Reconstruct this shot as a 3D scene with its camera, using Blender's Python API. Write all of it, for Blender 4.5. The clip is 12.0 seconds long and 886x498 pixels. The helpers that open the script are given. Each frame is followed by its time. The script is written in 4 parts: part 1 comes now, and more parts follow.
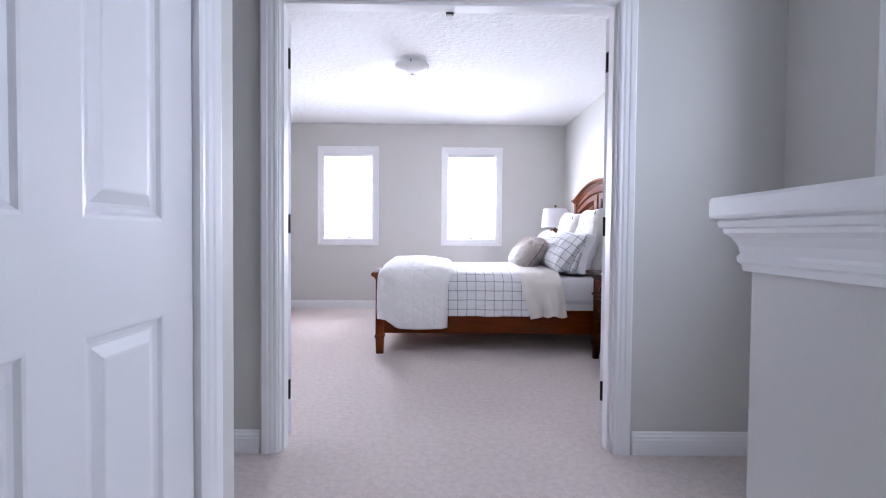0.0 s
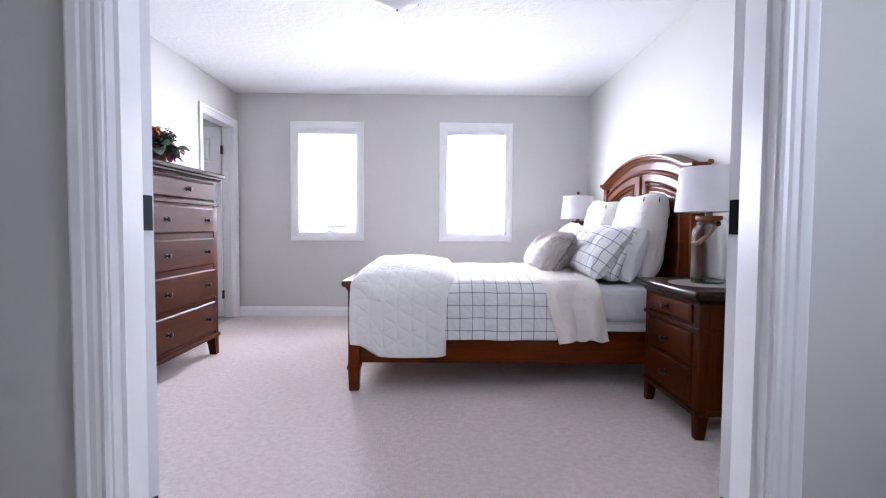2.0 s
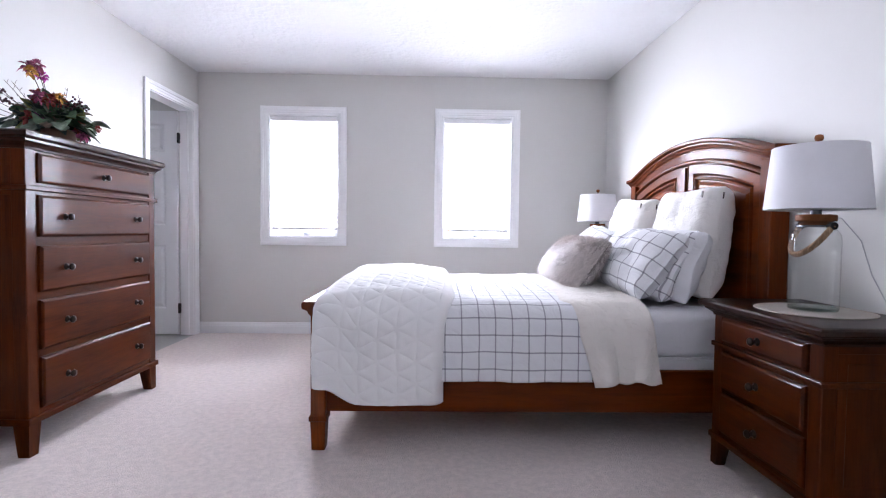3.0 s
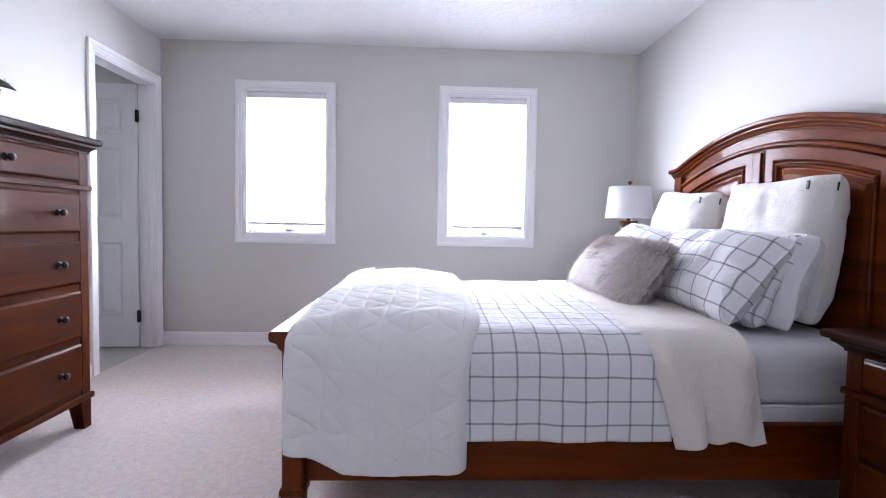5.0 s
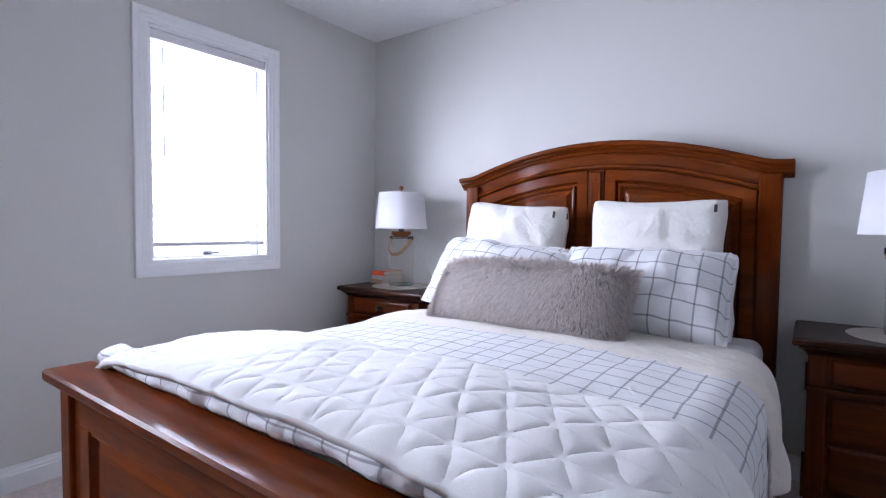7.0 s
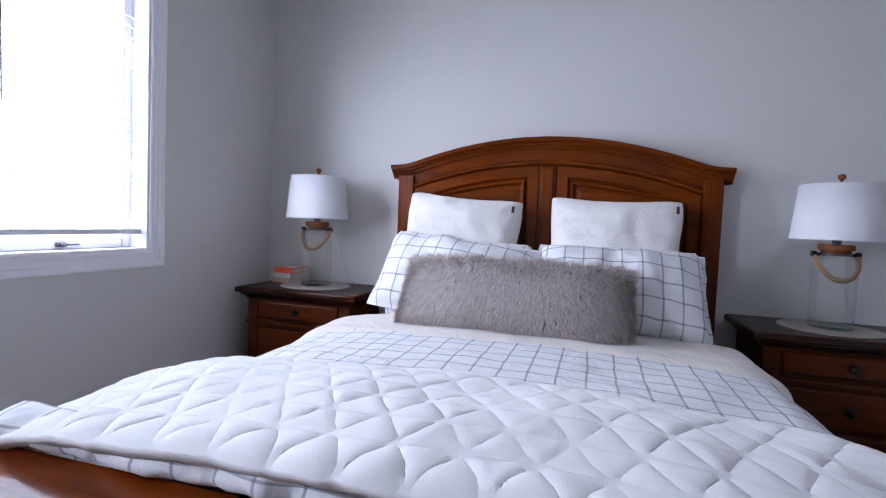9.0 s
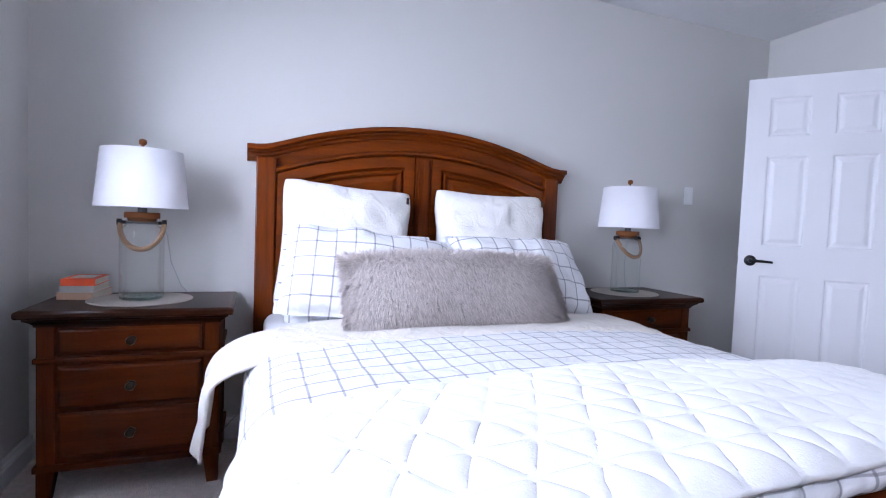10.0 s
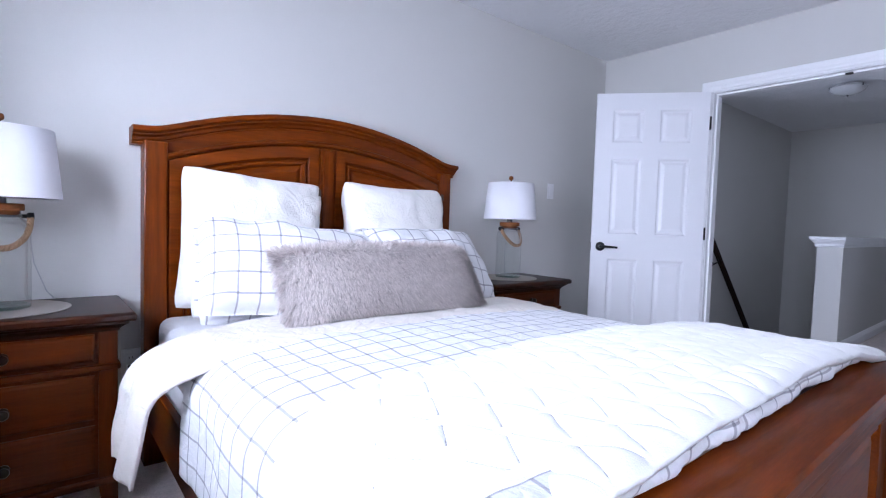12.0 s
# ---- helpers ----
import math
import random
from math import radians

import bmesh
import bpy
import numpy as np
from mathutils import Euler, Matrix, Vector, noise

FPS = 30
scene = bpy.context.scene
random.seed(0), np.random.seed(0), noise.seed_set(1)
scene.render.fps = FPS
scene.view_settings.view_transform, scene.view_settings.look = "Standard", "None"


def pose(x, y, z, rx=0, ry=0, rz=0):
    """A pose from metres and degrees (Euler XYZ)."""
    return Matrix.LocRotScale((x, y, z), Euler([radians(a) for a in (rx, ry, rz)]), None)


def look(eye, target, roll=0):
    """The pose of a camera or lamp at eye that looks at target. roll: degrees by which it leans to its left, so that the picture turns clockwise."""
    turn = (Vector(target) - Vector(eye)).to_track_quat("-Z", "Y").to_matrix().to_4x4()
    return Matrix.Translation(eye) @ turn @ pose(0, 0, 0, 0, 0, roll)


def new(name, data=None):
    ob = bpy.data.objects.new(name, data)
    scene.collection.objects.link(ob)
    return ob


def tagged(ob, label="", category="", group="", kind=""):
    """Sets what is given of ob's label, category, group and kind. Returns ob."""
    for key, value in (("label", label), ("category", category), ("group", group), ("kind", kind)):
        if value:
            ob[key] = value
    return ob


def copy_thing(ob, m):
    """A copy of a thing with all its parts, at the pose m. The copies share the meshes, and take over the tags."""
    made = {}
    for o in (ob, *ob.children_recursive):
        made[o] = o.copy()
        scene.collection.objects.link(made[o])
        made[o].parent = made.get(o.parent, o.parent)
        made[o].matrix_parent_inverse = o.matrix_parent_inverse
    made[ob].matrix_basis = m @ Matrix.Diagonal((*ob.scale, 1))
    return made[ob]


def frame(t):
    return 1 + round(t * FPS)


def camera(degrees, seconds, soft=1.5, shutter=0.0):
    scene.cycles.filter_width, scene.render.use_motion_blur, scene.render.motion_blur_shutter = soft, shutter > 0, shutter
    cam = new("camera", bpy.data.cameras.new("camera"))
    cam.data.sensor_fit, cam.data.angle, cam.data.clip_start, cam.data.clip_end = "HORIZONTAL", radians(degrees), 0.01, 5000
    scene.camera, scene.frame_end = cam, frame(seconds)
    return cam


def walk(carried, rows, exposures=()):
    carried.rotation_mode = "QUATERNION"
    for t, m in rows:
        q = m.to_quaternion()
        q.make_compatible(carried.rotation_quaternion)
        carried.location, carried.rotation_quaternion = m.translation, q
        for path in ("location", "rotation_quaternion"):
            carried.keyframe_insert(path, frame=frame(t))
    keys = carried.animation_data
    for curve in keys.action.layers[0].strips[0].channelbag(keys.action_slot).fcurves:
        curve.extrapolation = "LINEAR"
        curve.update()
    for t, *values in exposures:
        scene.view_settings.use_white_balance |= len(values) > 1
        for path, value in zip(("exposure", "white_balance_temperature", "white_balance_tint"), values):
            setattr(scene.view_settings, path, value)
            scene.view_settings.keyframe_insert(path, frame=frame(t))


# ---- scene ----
cam = camera(83.4, 12.0, soft=1.15)
PATH = [
    (0, (-0.017, 0.171, 0.987), (0.004, 2.17, 0.929), 0.5),
    (0.5, (-0.022, 0.296, 0.982), (-0.001, 2.295, 0.924), 0.5),
    (1, (-0.028, 0.421, 0.988), (-0.008, 2.42, 0.925), 0.5),
    (1.5, (-0.035, 0.727, 0.992), (-0.018, 2.725, 0.919), 0.5),
    (2, (0.017, 1.266, 1.003), (0.036, 3.264, 0.912), 0.4),
    (2.5, (0.022, 1.767, 0.995), (0.054, 3.765, 0.91), 0.5),
    (2.7, (0.018, 1.899, 0.992), (0.057, 3.897, 0.916), 0.6),
    (4.3, (0.005, 2.358, 0.998), (0.048, 4.356, 0.927), 0.9),
    (4.5, (-0.013, 2.418, 0.996), (0.031, 4.416, 0.921), 0.8),
    (5, (-0.084, 2.678, 1.014), (-0.005, 4.674, 0.916), 1.1),
    (5.3, (-0.208, 2.929, 1.045), (0.003, 4.914, 0.934), 1.6),
    (5.5, (-0.359, 3.134, 1.05), (0.019, 5.095, 0.945), 1.6),
    (5.8, (-0.55, 3.408, 1.086), (0.156, 5.276, 0.985), 1.6),
    (6, (-0.723, 3.66, 1.091), (0.289, 5.382, 0.997), 1.3),
    (6.2, (-0.847, 3.853, 1.095), (0.408, 5.408, 1.003), 1.1),
    (6.5, (-0.951, 4.016, 1.109), (0.509, 5.379, 1.015), 0.8),
    (7, (-1.013, 4.171, 1.096), (0.596, 5.357, 1.01), 0.6),
    (7.2, (-1.031, 4.199, 1.108), (0.607, 5.342, 1.013), 0.9),
    (8.8, (-1.035, 4.662, 1.089), (0.825, 5.389, 0.983), 2.0),
    (9, (-1.036, 4.876, 1.089), (0.884, 5.424, 0.986), 2.4),
    (9.2, (-1.025, 5.074, 1.097), (0.942, 5.422, 0.986), 2.7),
    (9.5, (-0.963, 5.431, 1.075), (1.033, 5.369, 0.97), 2.5),
    (9.8, (-0.913, 5.706, 1.044), (1.031, 5.242, 0.959), 2.3),
    (10, (-0.899, 5.872, 1.065), (0.972, 5.172, 0.967), 2.2),
    (10.5, (-0.842, 6.097, 1.06), (0.869, 5.065, 0.963), 1.8),
    (11, (-0.802, 6.167, 1.053), (0.821, 5.003, 0.955), 1.7),
    (11.5, (-0.789, 6.201, 1.051), (0.785, 4.971, 0.947), 1.9),
    (12, (-0.775, 6.224, 1.045), (0.768, 4.955, 0.944), 1.8),
]
walk(cam, [(t, look(eye, target, roll)) for t, eye, target, roll in PATH],
     [(0.0, -0.12, 6210, 10), (1.5, -0.07, 6260, 10), (2.5, -0.26, 6310, 10), (4.5, -0.33, 6270, 10), (5.0, -0.47, 6220, 10), (5.5, -0.63, 6150, 10), (6.0, -1.08, 6040, 10), (6.5, -1.08, 5960, 10), (7.2, -1.04, 5950, 10), (9.0, -1.47, 5860, 10), (9.3, -1.52, 5840, 10), (9.8, -1.15, 5780, 10), (10.3, -0.98, 5750, 10), (12.0, -0.97, 5700, 10)])
WIN_W, HALL_W = 352, 20

# world and lights
world = bpy.data.worlds.new("daylight")
world.use_nodes = True
scene.world = world
sky = world.node_tree.nodes.new("ShaderNodeTexSky")
sky.sky_type, sky.sun_disc, sky.sun_elevation, sky.sun_rotation = "NISHITA", False, radians(35), radians(200)
world.node_tree.links.new(sky.outputs["Color"], world.node_tree.nodes["Background"].inputs["Color"])
world.node_tree.nodes["Background"].inputs["Strength"].default_value = 0.12


def window_lamp(name, eye, target, w, h, watts, colour):
    data = bpy.data.lights.new(name, "AREA")
    data.shape, data.size, data.size_y, data.energy, data.color = "RECTANGLE", w, h, watts, colour
    ob = new(name, data)
    ob.matrix_world = look(eye, target)
    return ob


DAY = (0.84, 0.855, 1.0)
window_lamp("window_light_1", (-1.2045, 6.96, 1.49), (-1.50, 5.2, 1.45), 0.95, 1.60, WIN_W, DAY)
window_lamp("window_light_2", (0.4255, 6.96, 1.49), (0.13, 5.2, 1.45), 0.95, 1.60, WIN_W, DAY)
window_lamp("stair_window_light", (1.78, 1.445, 1.53), (0, 1.445, 1.53), 0.80, 1.10, HALL_W, (0.77, 0.82, 1.0))
window_lamp("bath_window_light", (-3.1, 6.99, 1.5), (-3.1, 5, 1.5), 0.5, 1.0, 15, DAY)


# ---- materials ----
def mat(name, base, rough=0.5, vary=0.06, fine=60.0, coarse=3.0, bump=0.0, bump_scale=None, metal=0.0, coat=0.0, spec=0.5, sheen=0.0, distance=0.002, spread=0.4, crease=None):
    m = bpy.data.materials.new(name)
    m.use_nodes = True
    n, l = m.node_tree.nodes, m.node_tree.links
    b = n["Principled BSDF"]
    b.inputs["Roughness"].default_value, b.inputs["Metallic"].default_value = rough, metal
    b.inputs["Coat Weight"].default_value, b.inputs["Specular IOR Level"].default_value = coat, spec
    b.inputs["Coat Roughness"].default_value = 0.12
    b.inputs["Sheen Weight"].default_value = sheen
    co = n.new("ShaderNodeTexCoord")
    a, c = n.new("ShaderNodeTexNoise"), n.new("ShaderNodeTexNoise")
    a.inputs["Scale"].default_value, c.inputs["Scale"].default_value = fine, coarse
    a.inputs["Detail"].default_value, c.inputs["Detail"].default_value = 3, 3
    add = n.new("ShaderNodeMath")
    add.operation = "ADD"
    ramp = n.new("ShaderNodeMapRange")
    ramp.inputs["From Min"].default_value, ramp.inputs["From Max"].default_value = 1 - spread, 1 + spread
    mix = n.new("ShaderNodeMix")
    mix.data_type = "RGBA"
    mix.inputs["A"].default_value = (*[v * (1 - vary) for v in base], 1)
    mix.inputs["B"].default_value = (*[min(1, v * (1 + vary)) for v in base], 1)
    for t in (a, c):
        l.new(co.outputs["Object"], t.inputs["Vector"])
    l.new(a.outputs["Fac"], add.inputs[0])
    l.new(c.outputs["Fac"], add.inputs[1])
    l.new(add.outputs[0], ramp.inputs["Value"])
    l.new(ramp.outputs[0], mix.inputs["Factor"])
    l.new(mix.outputs["Result"], b.inputs["Base Color"])
    if bump:
        h = n.new("ShaderNodeTexNoise")
        h.inputs["Scale"].default_value, h.inputs["Detail"].default_value = bump_scale or fine, 4
        l.new(co.outputs["Object"], h.inputs["Vector"])
        bp = n.new("ShaderNodeBump")
        bp.inputs["Strength"].default_value, bp.inputs["Distance"].default_value = bump, distance
        l.new(h.outputs["Fac"], bp.inputs["Height"])
        l.new(bp.outputs[0], b.inputs["Normal"])
        if crease:
            k, bk = n.new("ShaderNodeTexNoise"), n.new("ShaderNodeBump")
            k.inputs["Scale"].default_value, k.inputs["Detail"].default_value, k.inputs["Distortion"].default_value = crease[0], 5, 1.4
            bk.inputs["Strength"].default_value, bk.inputs["Distance"].default_value = 0.8, crease[1]
            l.new(co.outputs["Object"], k.inputs["Vector"])
            l.new(k.outputs["Fac"], bk.inputs["Height"])
            l.new(bk.outputs[0], bp.inputs["Normal"])
    return m


def wood(name, dark, light, axis, rough=0.5, coat=0.22):
    """Stained wood, its grain along one axis of the thing."""
    m = bpy.data.materials.new(name)
    m.use_nodes = True
    n, l = m.node_tree.nodes, m.node_tree.links
    b = n["Principled BSDF"]
    b.inputs["Roughness"].default_value, b.inputs["Coat Weight"].default_value, b.inputs["Coat Roughness"].default_value = rough, coat, 0.10
    b.inputs["Specular IOR Level"].default_value = 0.03
    co, mp = n.new("ShaderNodeTexCoord"), n.new("ShaderNodeMapping")
    s = [14.0, 14.0, 14.0]
    s["xyz".index(axis)] = 1.2
    mp.inputs["Scale"].default_value = s
    l.new(co.outputs["Object"], mp.inputs["Vector"])
    g, c, f = (n.new("ShaderNodeTexNoise") for _ in range(3))
    g.inputs["Scale"].default_value, g.inputs["Detail"].default_value, g.inputs["Distortion"].default_value = 1.1, 4, 1.6
    f.inputs["Scale"].default_value, f.inputs["Detail"].default_value = 12, 4
    c.inputs["Scale"].default_value = 4.0
    l.new(mp.outputs[0], g.inputs["Vector"])
    l.new(mp.outputs[0], f.inputs["Vector"])
    l.new(co.outputs["Object"], c.inputs["Vector"])
    s1, s2 = n.new("ShaderNodeMath"), n.new("ShaderNodeMath")
    s1.operation = s2.operation = "MULTIPLY_ADD"
    s1.inputs[1].default_value, s2.inputs[1].default_value = 0.5, 0.25
    l.new(f.outputs["Fac"], s1.inputs[0])
    l.new(g.outputs["Fac"], s1.inputs[2])
    l.new(c.outputs["Fac"], s2.inputs[0])
    l.new(s1.outputs[0], s2.inputs[2])
    r = n.new("ShaderNodeMapRange")
    r.inputs["From Min"].default_value, r.inputs["From Max"].default_value = 0.38, 1.45
    l.new(s2.outputs[0], r.inputs["Value"])
    mix = n.new("ShaderNodeMix")
    mix.data_type = "RGBA"
    mix.inputs["A"].default_value, mix.inputs["B"].default_value = (*dark, 1), (*light, 1)
    l.new(r.outputs[0], mix.inputs["Factor"])
    l.new(mix.outputs["Result"], b.inputs["Base Color"])
    bp = n.new("ShaderNodeBump")
    bp.inputs["Strength"].default_value, bp.inputs["Distance"].default_value = 0.12, 0.0006
    l.new(f.outputs["Fac"], bp.inputs["Height"])
    l.new(bp.outputs[0], b.inputs["Normal"])
    return m


def plaid(name, base, line, pitch=0.075, width=0.0060):
    """White cotton with a windowpane check woven along the cloth's own metres (UV)."""
    m = mat(name, base, 0.85, 0.03, 300, 6, 0.25, 500, sheen=0.2, distance=0.0008, crease=(11, 0.012))
    n, l = m.node_tree.nodes, m.node_tree.links
    b = n["Principled BSDF"]
    under = b.inputs["Base Color"].links[0].from_socket
    uv, sep = n.new("ShaderNodeUVMap"), n.new("ShaderNodeSeparateXYZ")
    l.new(uv.outputs[0], sep.inputs[0])
    lines = []
    for k in ("X", "Y"):
        d = n.new("ShaderNodeMath")
        d.operation, d.inputs[1].default_value = "PINGPONG", pitch / 2
        l.new(sep.outputs[k], d.inputs[0])
        r = n.new("ShaderNodeMapRange")
        r.inputs["From Min"].default_value, r.inputs["From Max"].default_value = width * 0.35, width * 0.7
        r.inputs["To Min"].default_value, r.inputs["To Max"].default_value = 0.72, 0.0
        l.new(d.outputs[0], r.inputs["Value"])
        lines.append(r)
    s = n.new("ShaderNodeMath")
    s.operation, s.use_clamp = "ADD", True
    l.new(lines[0].outputs[0], s.inputs[0])
    l.new(lines[1].outputs[0], s.inputs[1])
    mix = n.new("ShaderNodeMix")
    mix.data_type = "RGBA"
    mix.inputs["B"].default_value = (*line, 1)
    l.new(s.outputs[0], mix.inputs["Factor"])
    l.new(under, mix.inputs["A"])
    l.new(mix.outputs["Result"], b.inputs["Base Color"])
    return m


def glass(name, tint=(1, 1, 1), rough=0.0):
    m = bpy.data.materials.new(name)
    m.use_nodes = True
    b = m.node_tree.nodes["Principled BSDF"]
    b.inputs["Base Color"].default_value = (*tint, 1)
    b.inputs["Transmission Weight"].default_value, b.inputs["Roughness"].default_value, b.inputs["IOR"].default_value = 1, rough, 1.45
    return m


def thin_glass(name, tint, roughness=0.02):
    """Clear glass a few millimetres thick: what lies behind shows straight through, with glancing gloss."""
    m = bpy.data.materials.new(name)
    m.use_nodes = True
    n, l = m.node_tree.nodes, m.node_tree.links
    n.remove(n["Principled BSDF"])
    t, g, f, x = n.new("ShaderNodeBsdfTransparent"), n.new("ShaderNodeBsdfGlossy"), n.new("ShaderNodeLayerWeight"), n.new("ShaderNodeMixShader")
    t.inputs["Color"].default_value, g.inputs["Roughness"].default_value, f.inputs["Blend"].default_value = (*tint, 1), roughness, 0.17
    l.new(f.outputs["Facing"], x.inputs["Fac"])
    l.new(t.outputs[0], x.inputs[1])
    l.new(g.outputs[0], x.inputs[2])
    l.new(x.outputs[0], n["Material Output"].inputs["Surface"])
    return m


WALL = mat("wall_paint", (0.645, 0.635, 0.61), 0.6, 0.015, 200, 1.2, 0.10, 220, distance=0.0015, spec=0.35)
TRIM = mat("trim_paint", (0.90, 0.90, 0.91), 0.32, 0.015, 120, 3, 0.04, 90)
DOORP = mat("door_paint", (0.84, 0.84, 0.86), 0.38, 0.015, 120, 3, 0.06, 160)
CEIL = mat("ceiling_texture", (0.84, 0.84, 0.845), 0.8, 0.02, 40, 2, 0.8, 24, distance=0.012)
CARPET = mat("carpet", (0.74, 0.645, 0.605), 0.95, 0.10, 140, 34, 1.0, 170, sheen=0.25, distance=0.010, spec=0.1, spread=0.20)
CHERRY_X = wood("cherry_x", (0.034, 0.0052, 0.0002), (0.178, 0.0320, 0.0011), "x", coat=0.30)
CHERRY_Y = wood("cherry_y", (0.034, 0.0052, 0.0002), (0.178, 0.0320, 0.0011), "y", coat=0.30)
CHERRY_Z = wood("cherry_z", (0.034, 0.0052, 0.0002), (0.178, 0.0320, 0.0011), "z", coat=0.30)
CASE_X = wood("case_x", (0.012, 0.0016, 0.0001), (0.095, 0.0165, 0.0007), "x")
CASE_Y = wood("case_y", (0.012, 0.0016, 0.0001), (0.095, 0.0165, 0.0007), "y")
CASE_Z = wood("case_z", (0.012, 0.0016, 0.0001), (0.095, 0.0165, 0.0007), "z")
DARKTOP = wood("dark_top", (0.004, 0.0012, 0.0006), (0.034, 0.0085, 0.0030), "x", 0.4, 0.35)
LAMPWOOD = wood("lamp_wood", (0.13, 0.045, 0.016), (0.28, 0.105, 0.038), "x", 0.5, 0.1)
BLACK = mat("black_iron", (0.012, 0.012, 0.014), 0.4, 0.1, 80, 8, metal=0.6)
BRONZE = mat("bronze_knob", (0.022, 0.016, 0.013), 0.30, 0.1, 60, 9, metal=0.9)
STEEL = mat("dark_steel", (0.11, 0.115, 0.13), 0.35, 0.1, 80, 8, metal=0.8)
SHADE = mat("linen_shade", (0.78, 0.77, 0.80), 0.9, 0.05, 400, 9, 0.3, 600, distance=0.0006)
ROPE = mat("jute_rope", (0.30, 0.185, 0.105), 0.9, 0.22, 240, 20, 0.5, 400)
MATTING = mat("woven_mat", (0.36, 0.32, 0.28), 0.9, 0.15, 300, 10, 0.5, 350)
SHEET = mat("white_sheet", (0.76, 0.755, 0.77), 0.85, 0.02, 200, 5, 0.2, 420, distance=0.0006, crease=(9, 0.010))
CREAM = mat("cream_linen", (0.79, 0.745, 0.69), 0.9, 0.05, 300, 5, 0.3, 480, distance=0.0008, crease=(14, 0.014))
QUILT = mat("quilt_plush", (0.82, 0.812, 0.80), 0.95, 0.03, 160, 6, 0.35, 260, sheen=0.3, distance=0.002)
PLUSH = mat("white_plush", (0.78, 0.755, 0.72), 0.95, 0.03, 150, 6, 0.6, 140, sheen=0.4, distance=0.004, crease=(10, 0.014))
FURSKIN = mat("fur_backing", (0.33, 0.295, 0.28), 0.95, 0.15, 90, 10)
PLAID = plaid("plaid_cotton", (0.77, 0.77, 0.785), (0.21, 0.205, 0.23))
GLASS = thin_glass("jar_glass", (0.975, 0.985, 0.98))
PANE = glass("window_glass")
BLIND = mat("blind_vinyl", (0.82, 0.82, 0.83), 0.5, 0.01)
PLASTIC = mat("white_plastic", (0.80, 0.80, 0.81), 0.35, 0.01)
OPAL = mat("opal_glass", (0.86, 0.86, 0.86), 0.25, 0.06, 25, 8, coat=0.4)
CORD = mat("clear_cord", (0.45, 0.45, 0.46), 0.4, 0.05)


# ---- building helpers ----
def part(name, bm, material, parent=None, label="", smooth=False):
    me = bpy.data.meshes.new(name)
    bmesh.ops.recalc_face_normals(bm, faces=bm.faces[:])
    bm.to_mesh(me)
    bm.free()
    return link_mesh(name, me, material, parent, label, smooth)


def link_mesh(name, me, material, parent=None, label="", smooth=False):
    if not me.materials:
        me.materials.append(material)
    if smooth:
        me.polygons.foreach_set("use_smooth", [True] * len(me.polygons))
    ob = new(name, me)
    ob.parent = parent
    return tagged(ob, label)


def thing(name, label, category, m=None, group="", kind=""):
    ob = new(name)
    ob.empty_display_size = 0.1
    if m is not None:
        ob.matrix_basis = m
    return tagged(ob, label, category, group, kind)


def box(bm, x0, x1, y0, y1, z0, z1, bevel=0.0, seg=2):
    m = Matrix.LocRotScale(((x0 + x1) / 2, (y0 + y1) / 2, (z0 + z1) / 2), None, (abs(x1 - x0), abs(y1 - y0), abs(z1 - z0)))
    v = bmesh.ops.create_cube(bm, size=1, matrix=m)["verts"]
    if bevel:
        bmesh.ops.bevel(bm, geom=list({e for w in v for e in w.link_edges}), offset=bevel, segments=seg, affect="EDGES", profile=0.5)
    return bm


def boxed(*a, **k):
    return box(bmesh.new(), *a, **k)


def lathe(profile, n=32, at=(0, 0, 0), bm=None):
    bm = bm or bmesh.new()
    rings = []
    for r, z in profile:
        rings.append([bm.verts.new((at[0] + r * math.cos(2 * math.pi * i / n), at[1] + r * math.sin(2 * math.pi * i / n), at[2] + z)) for i in range(n)])
    for a, b in zip(rings, rings[1:]):
        for i in range(n):
            bm.faces.new((a[i], a[(i + 1) % n], b[(i + 1) % n], b[i]))
    for ring, (r, _) in ((rings[0], profile[0]), (rings[-1], profile[-1])):
        if r > 1e-5:
            bm.faces.new(ring)
    bmesh.ops.remove_doubles(bm, verts=bm.verts[:], dist=1e-6)
    return bm


def tube(pts, r, n=8, bm=None):
    bm = bm or bmesh.new()
    pts = [Vector(p) for p in pts]
    rings = []
    for i, p in enumerate(pts):
        d = (pts[min(i + 1, len(pts) - 1)] - pts[max(i - 1, 0)]).normalized()
        q = d.to_track_quat("Z", "Y")
        k = r(i / (len(pts) - 1)) if callable(r) else r
        rings.append([bm.verts.new(p + q @ Vector((k * math.cos(2 * math.pi * j / n), k * math.sin(2 * math.pi * j / n), 0))) for j in range(n)])
    for a, b in zip(rings, rings[1:]):
        for j in range(n):
            bm.faces.new((a[j], a[(j + 1) % n], b[(j + 1) % n], b[j]))
    bm.faces.new(rings[0])
    bm.faces.new(rings[-1])
    return bm


def rings_to_faces(bm, rings, closed=True, cap=False):
    for a, b in zip(rings, rings[1:]):
        k = len(a)
        for i in range(k if closed else k - 1):
            bm.faces.new((a[i], a[(i + 1) % k], b[(i + 1) % k], b[i]))
    if cap:
        bm.faces.new(rings[-1])
    return bm


